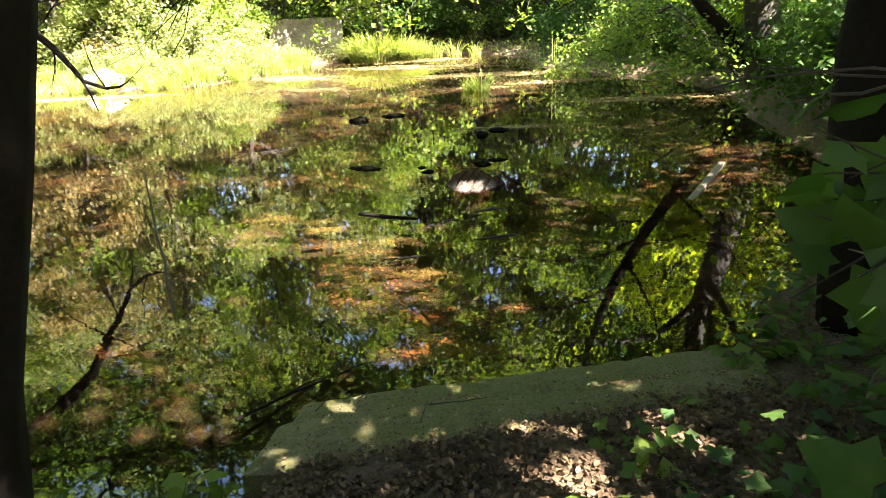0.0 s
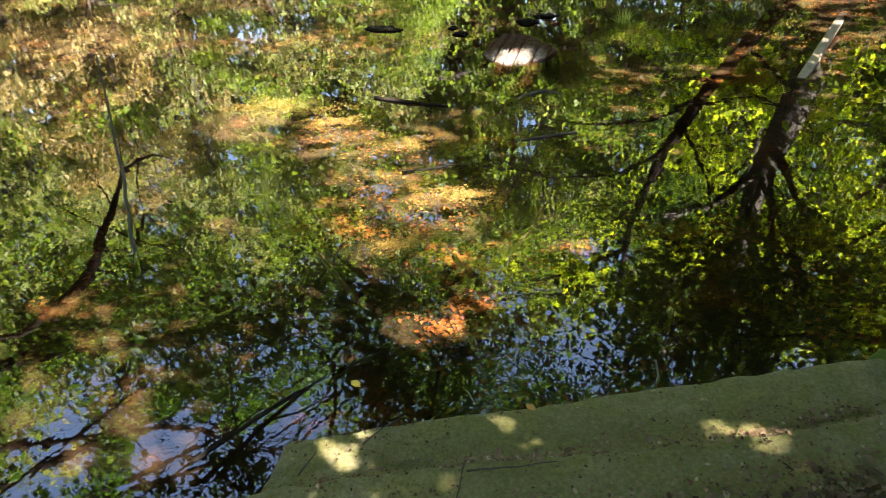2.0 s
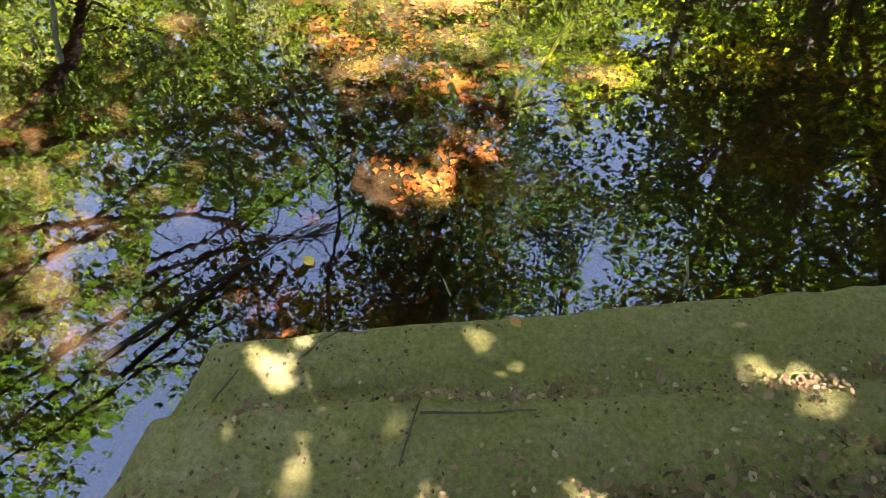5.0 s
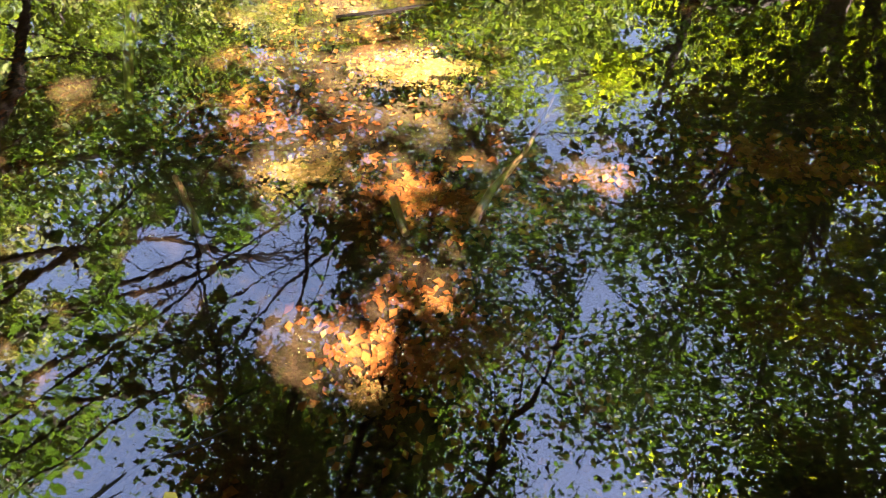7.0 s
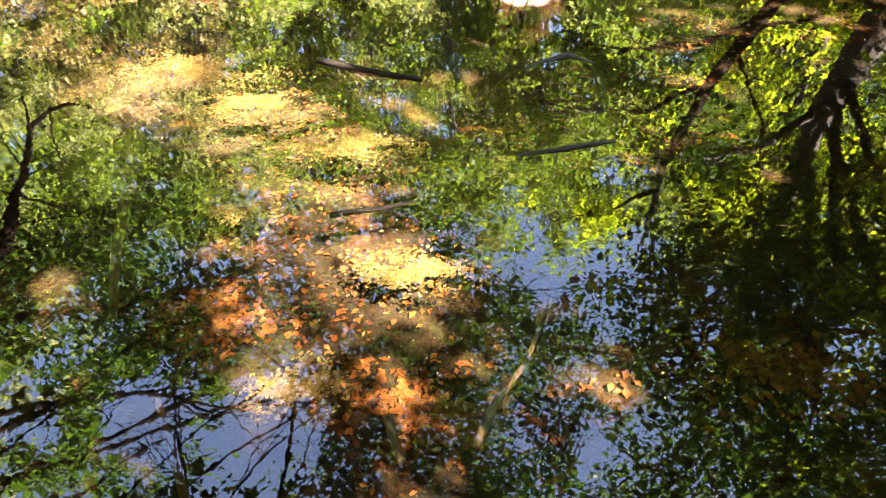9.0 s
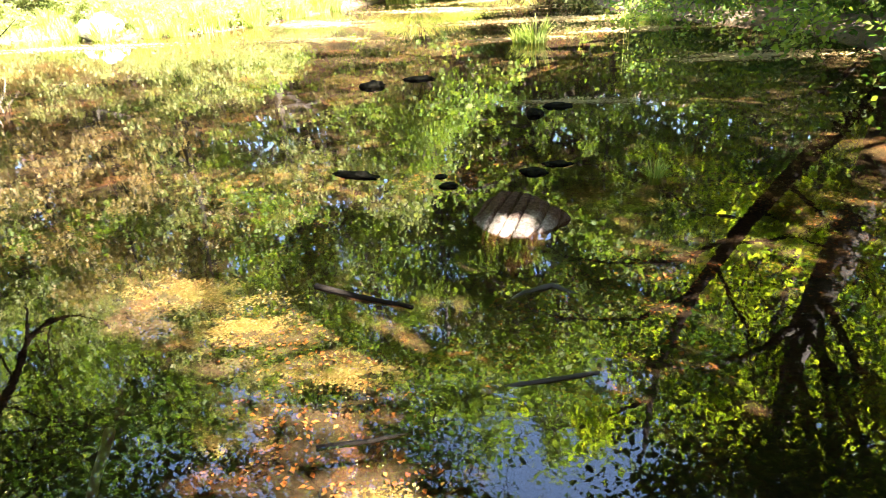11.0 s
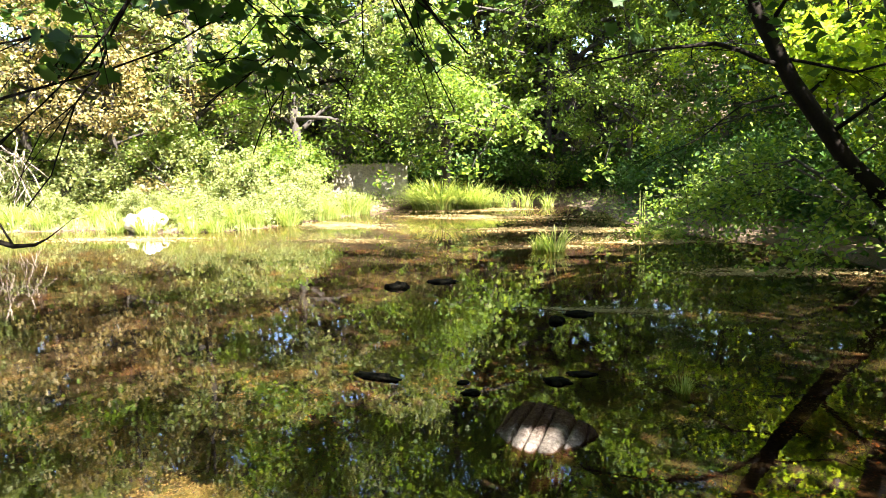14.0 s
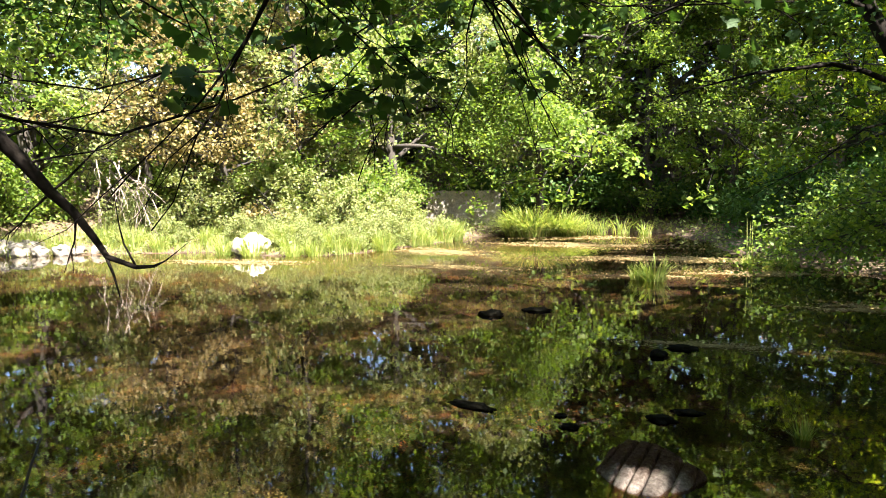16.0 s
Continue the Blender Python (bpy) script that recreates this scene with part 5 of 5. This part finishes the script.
def algae_mat(label, x, y, rx, ry, n, size, turn, seed, mat=None, z=-0.02):
    """A ragged drift of small leaflets just under the surface."""
    rng = np.random.default_rng(seed)
    a, r = rng.uniform(0, 6.283, n), np.abs(rng.normal(0, 0.55, n))
    u, v = r * np.cos(a), r * np.sin(a)
    ragged = np.sin(5 * u + seed) * np.cos(6 * v + 2 * seed) + 0.6 * np.sin(13 * u + 4 * v) * np.cos(11 * v)
    keep = ragged + 0.75 > r * 0.8 + rng.uniform(-0.3, 0.3, n)
    u, v = u[keep] * rx, v[keep] * ry
    t = radians(turn)
    c = np.stack([x + u * math.cos(t) - v * math.sin(t), y + u * math.sin(t) + v * math.cos(t), (z or 0) - 0.01 * rng.uniform(0, 1, len(u))], -1)
    c = c[pond_distance(c[:, 0], c[:, 1]) > 0.05]
    if z is None:
        c[:, 2] = ground_height(c[:, 0], c[:, 1]) + 0.012
    thing("algae_mat", quick_mesh("algae_mat", *leaves(rng, c, size, SIMPLE_LEAF, 0.93, 0.5), mat or ALGAE), label, "algae", "algae mats", kind="stuff")


for k, (x, y, rx, ry, n, size, turn) in enumerate([(-0.1, 1.7, 0.3, 0.14, 2600, 0.017, 5), (-0.35, 1.12, 0.26, 0.12, 2000, 0.016, 25), (-1.0, 2.0, 0.34, 0.16, 2600, 0.017, -10), (-1.8, 3.2, 0.6, 0.3, 4500, 0.02, -5),
                                                   (-0.6, 2.5, 0.5, 0.14, 3000, 0.018, 4), (-1.3, 2.85, 0.4, 0.16, 3000, 0.018, 10), (-1.0, 4.1, 0.6, 0.25, 4000, 0.02, 0), (-2.8, 4.4, 0.9, 0.5, 5000, 0.022, 10),
                                                   (0.1, 0.36, 0.1, 0.07, 700, 0.014, 0), (0.6, 5.0, 0.8, 0.3, 3500, 0.02, 0), (1.9, 5.2, 0.9, 0.35, 3500, 0.022, 12)]):
    algae_mat("yellow-green drift of pondweed on the surface", x, y, rx, ry, n, size, turn, 100 + k)
STRAW = leaf_material("straw_scum", [(0.0, (0.1, 0.08, 0.03)), (0.5, (0.2, 0.15, 0.06)), (1.0, (0.34, 0.27, 0.13))], (1, 0.9, 0.6), 0.2, 0.8)
for k, (x, y, rx, ry, n, size, turn) in enumerate([(3.2, 11.6, 1.5, 0.45, 6000, 0.055, 8), (-0.6, 18.3, 3.6, 0.8, 9000, 0.07, 2), (-3.5, 22.5, 3.5, 1.2, 7000, 0.08, -8), (-1.0, 14.6, 1.4, 0.4, 3500, 0.05, 5), (1.6, 15.6, 1.6, 0.5, 4000, 0.06, 8),
                                                   (-4.6, 26, 2.6, 1.2, 5000, 0.09, 0), (-7.5, 19.5, 2.2, 1.0, 5000, 0.07, -20), (-12.5, 15.5, 3.0, 0.7, 5000, 0.07, 4), (-5.5, 15.5, 2.2, 0.5, 4000, 0.055, 0), (0.4, 8.4, 1.2, 0.25, 2500, 0.035, 4)]):
    algae_mat("straw-coloured scum of algae streaking the pond", x, y, rx, ry, n, size, turn, 130 + k, STRAW, 0.012)
for k, (x, y, rx, ry, n) in enumerate([(-0.03, 3.02, 0.22, 0.1, 160), (0.6, 2.75, 0.12, 0.08, 60), (1.96, 4.15, 0.3, 0.16, 200), (0.25, 0.62, 0.3, 0.18, 260), (0.1, 1.2, 0.35, 0.2, 260), (-0.9, 1.5, 0.3, 0.16, 180), (1.2, 1.5, 0.3, 0.14, 160), (-0.25, -0.1, 0.2, 0.1, 120)]):
    algae_mat("drift of rust-coloured leaves lying on the pond bed", x, y, rx * 1.7, ry * 1.7, n * 6, 0.032, 0, 160 + k, SUNK_LEAF, None)


def bank_grass():
    """The sunlit sward along the far shore."""
    rng = np.random.default_rng(97)
    n = 34000
    x, y = rng.uniform(-25, -8, n), rng.uniform(14, 27, n)
    d = pond_distance(x, y)
    keep = (d < 0.05) & (d > -2.6) & (y < 25.5)
    x, y = x[keep], y[keep]
    m = len(x)
    a, h, w = rng.uniform(0, 6.283, m), rng.uniform(0.15, 0.6, m) * (0.6 + 0.5 * np.sin(x * 2.1) * np.cos(y * 1.7 + x)), rng.uniform(0.008, 0.016, m)
    lean = rng.uniform(0.1, 0.5, m)
    base = np.stack([x, y, ground_height(x, y) - 0.03], -1)
    out = np.stack([np.cos(a), np.sin(a), np.zeros(m)], -1)
    side = np.stack([-np.sin(a), np.cos(a), np.zeros(m)], -1) * w[:, None]
    mid = base + out * (lean * h * 0.3)[:, None] + np.array([0, 0, 1]) * (h * 0.6)[:, None]
    tip = base + out * (lean * h)[:, None] + np.array([0, 0, 1]) * h[:, None]
    v = np.stack([base - side, base + side, mid - side * 0.7, mid + side * 0.7, tip], 1).reshape(-1, 3)
    f = (np.array([(0, 1, 3), (0, 3, 2), (2, 3, 4)])[None] + (np.arange(m) * 5)[:, None, None]).reshape(-1, 3)
    thing("bank_grass", quick_mesh("bank_grass", v, f, GRASS), "tall sunlit grass along the far shore", "grass", kind="stuff")


bank_grass()
lump("stone", "brown earth-stained stone half buried in leaf litter", "stone", 0.15, -1.12, 0.24, 0.24, 0.12, 0.07, LITTER, 41, 0.3, 3, 12)
stick("twig", "thin dark twig lying on the mossy slab", [(-0.1, -0.42, 0.17), (-0.05, -0.34, 0.165), (0.02, -0.27, 0.165)], (0.004, 0.002), WET_WOOD, 21, 5, [((-0.05, -0.34, 0.165), (-0.08, -0.28, 0.165), 0.002)])
stick("twig", "thin dark twig lying on the mossy slab", [(0.28, -0.52, 0.215), (0.4, -0.5, 0.22), (0.56, -0.46, 0.225)], (0.004, 0.002), WET_WOOD, 22, 5)
stick("twig", "thin dark twig lying on the mossy slab", [(-0.26, -0.6, 0.21), (-0.23, -0.5, 0.212)], (0.003, 0.002), WET_WOOD, 23, 5)
stick("twig", "thin dark twig lying on the mossy slab", [(0.26, -0.66, 0.21), (0.27, -0.48, 0.215)], (0.003, 0.002), WET_WOOD, 24, 5)


def path_cover():
    """Dark ivy over the shady side of the path."""
    rng = np.random.default_rng(96)
    n = 2400
    x, y = rng.uniform(1.2, 4.2, n), rng.uniform(-2.6, 1.4, n)
    keep = (pond_distance(x, y) < 0.04) & ~((x < 1.75 + 0.5 * rng.uniform(0, 1, n)) & (y > -0.75)) & (x - 1.15 > 0.5 * (-1.0 - y)) & (rng.uniform(0, 1, n) < 0.85)
    x, y = x[keep], y[keep]
    z = ground_height(x, y) + 0.02 + np.abs(rng.normal(0.05, 0.11, len(x)))
    thing("ivy", quick_mesh("ivy", *leaves(rng, np.stack([x, y, z], -1), 0.075, LOBED_LEAF, 0.65), LEAF_DARK), "dark ivy creeping over the bank beside the slab", "ivy", kind="stuff")


path_cover()


def herb():
    """Low plants with broad leaves between the fallen leaves."""
    rng = np.random.default_rng(95)
    verts, faces, tips = [], [], []
    for k in range(7):
        st = wander(rng, (0, 0, 0), (math.cos(k * 0.9), math.sin(k * 0.9), rng.uniform(0.7, 1.6)), rng.uniform(0.12, 0.26), 4, 0.12)
        tube(verts, faces, st, [0.003, 0.003, 0.002, 0.002, 0.001], 4)
        tips += st[2:]
    ob = thing("woodland_herb", None, "low green herb growing among the fallen leaves", "plant", "herbs by the path")
    part("wood", mesh_of("wood", verts, faces, LEAF_DARK, True), ob)
    part("foliage", quick_mesh("foliage", *leaves(rng, np.array([tuple(t) for t in tips]), 0.085, LOBED_LEAF, 0.75), LEAF_GREEN), ob)
    spots = [(-0.5, -1.22), (-0.68, -1.3), (-0.85, -1.42), (-0.4, -1.45), (-1.05, -1.45)]
    spots += [(float(x), float(y)) for x, y in zip(rng.uniform(1.75, 3.4, 14), rng.uniform(-2.0, 0.7, 14)) if pond_distance(x, y) < 0.02]
    spots += [(1.15, -0.95), (1.0, -1.3), (-1.9, -1.2), (-2.4, -1.5), (-1.8, -1.9), (-0.4, -2.2), (-0.1, -2.6)]
    plant(ob, [(x, y, float(rng.uniform(0, 360)), float(rng.uniform(0.7, 1.3))) for x, y in spots])


herb()


def slab_litter():
    """Leaves and crumbs blown on to the back of the slab."""
    rng = np.random.default_rng(93)
    n = 12000
    u, v = rng.uniform(0, 1, n), rng.uniform(0, 1, n)
    keep = rng.uniform(0, 1, n) < np.clip((v - 0.66 + 0.3 * u) * 1.8, 0.006, 1) * np.clip(0.25 + u, 0, 1) + 0.75 * np.exp(-((v - 0.36 - 0.04 * np.sin(u * 21)) / 0.045) ** 2) * (0.35 + 0.65 * (np.sin(u * 17 + 1) > -0.1)) * (u > 0.08)
    u, v = u[keep], v[keep]
    a, b, c, d = (np.array(p) for p in ((-0.4, -0.39), (1.85, 0.28), (2.0, -0.6), (-0.45, -1.02)))
    p = (a + (b - a) * u[:, None]) * (1 - v[:, None]) + (d + (c - d) * u[:, None]) * v[:, None]
    z = np.array([slab_top(float(i), float(j), None) for i, j in zip(u, v)]) + 0.014
    pts = np.column_stack([p, z])
    big = rng.uniform(0, 1, len(pts)) < 0.06
    va, fa = leaves(rng, pts[big], 0.03, OVAL_LEAF, 0.8)
    vb, fb = leaves(rng, pts[~big], 0.016, OVAL_LEAF, 0.8)
    fb4 = np.concatenate([fa, fb + len(va)])
    thing("fallen_leaves", quick_mesh("fallen_leaves", np.concatenate([va, vb]), fb4, DEAD_LEAF), "dry leaves and crumbs gathered on the stone slab", "leaf litter", kind="stuff")


slab_litter()


CRUMB = leaf_material("bark_crumb", [(0.0, (0.015, 0.01, 0.006)), (0.6, (0.05, 0.034, 0.016)), (1.0, (0.16, 0.11, 0.05))], (1, 0.9, 0.7), 0.1, 0.9)


def litter_heap():
    """Leaf mould that has buried the back of the slab, thick with dead leaves."""
    rng = np.random.default_rng(99)
    a, b, c, d = (np.array(p) for p in ((-0.12, -1.0), (1.85, -0.2), (2.5, -1.3), (-0.3, -1.5)))
    top = lambda u, v, p: 0.17 + 0.085 * min(1, v * 4) + 0.03 * noise.noise(Vector((u * 9, v * 7, 4))) + 0.05 * v
    thing("leaf_mould", heightfield("leaf_mould", [(*a, 0), (*b, 0), (*c, 0), (*d, 0)], top, LITTER, 60, 0.05, 0.05, 12), "dark leaf mould heaped over the back of the slab", "leaf litter", kind="stuff")
    u, v = rng.uniform(0, 1, 11000), rng.uniform(0, 1, 11000) ** 1.2
    p = (a + (b - a) * u[:, None]) * (1 - v[:, None]) + (d + (c - d) * u[:, None]) * v[:, None]
    p += rng.normal(0, 0.035, p.shape)
    z = np.array([top(float(i), float(j), None) for i, j in zip(u, v)]) + 0.012 + 0.012 * rng.uniform(0, 1, len(u))
    thing("fallen_leaves", quick_mesh("fallen_leaves", *leaves(rng, np.column_stack([p, z]), 0.024, OVAL_LEAF, 0.6, 0.6), MOULD_LEAF), "curled brown leaves lying thick behind the slab", "leaf litter", kind="stuff")


litter_heap()


def slab_crumbs():
    """Small crumbs of bark and moss on the slab."""
    rng = np.random.default_rng(98)
    n = 2600
    u, v = rng.uniform(0.01, 0.99, n), rng.uniform(0.02, 0.99, n)
    patch = np.sin(9 * u + 5 * v) * np.cos(7 * v - 4 * u) + 0.5 * np.sin(23 * u) * np.cos(17 * v)
    keep = rng.uniform(-0.5, 1.4, n) < patch + 0.8 * np.exp(-((v - 0.37) / 0.06) ** 2)
    u, v = u[keep], v[keep]
    a, b, c, d = (np.array(p) for p in ((-0.4, -0.39), (1.85, 0.28), (2.0, -0.6), (-0.45, -1.02)))
    p = (a + (b - a) * u[:, None]) * (1 - v[:, None]) + (d + (c - d) * u[:, None]) * v[:, None]
    z = np.array([slab_top(float(i), float(j), None) for i, j in zip(u, v)]) + 0.008
    thing("crumbs", quick_mesh("crumbs", *leaves(rng, np.column_stack([p, z]), 0.011, SIMPLE_LEAF, 0.75, 0.7), CRUMB), "crumbs of bark and dead moss on the slab", "debris", kind="stuff")


slab_crumbs()


def one_leaf(label, x, y, z, size, mat, seed, shape=LOBED_LEAF):
    rng = np.random.default_rng(seed)
    thing("leaf", quick_mesh("leaf", *leaves(rng, np.array([(0.0, 0.0, 0.0)]), size, shape, 0.95), mat), label, "leaf", at=pose(x, y, z))


one_leaf("yellow leaf floating beside the stone slab", -0.25, 0.0, 0.006, 0.05, YELLOW_LEAF, 1, OVAL_LEAF)
one_leaf("large pale leaf of a seedling beside the path", 1.8, -0.95, 0.42, 0.16, LEAF_PALE, 4)
one_leaf("rust-brown leaf lying on the mossy slab", 0.48, -0.2, 0.165, 0.06, RUST_LEAF, 2, OVAL_LEAF)
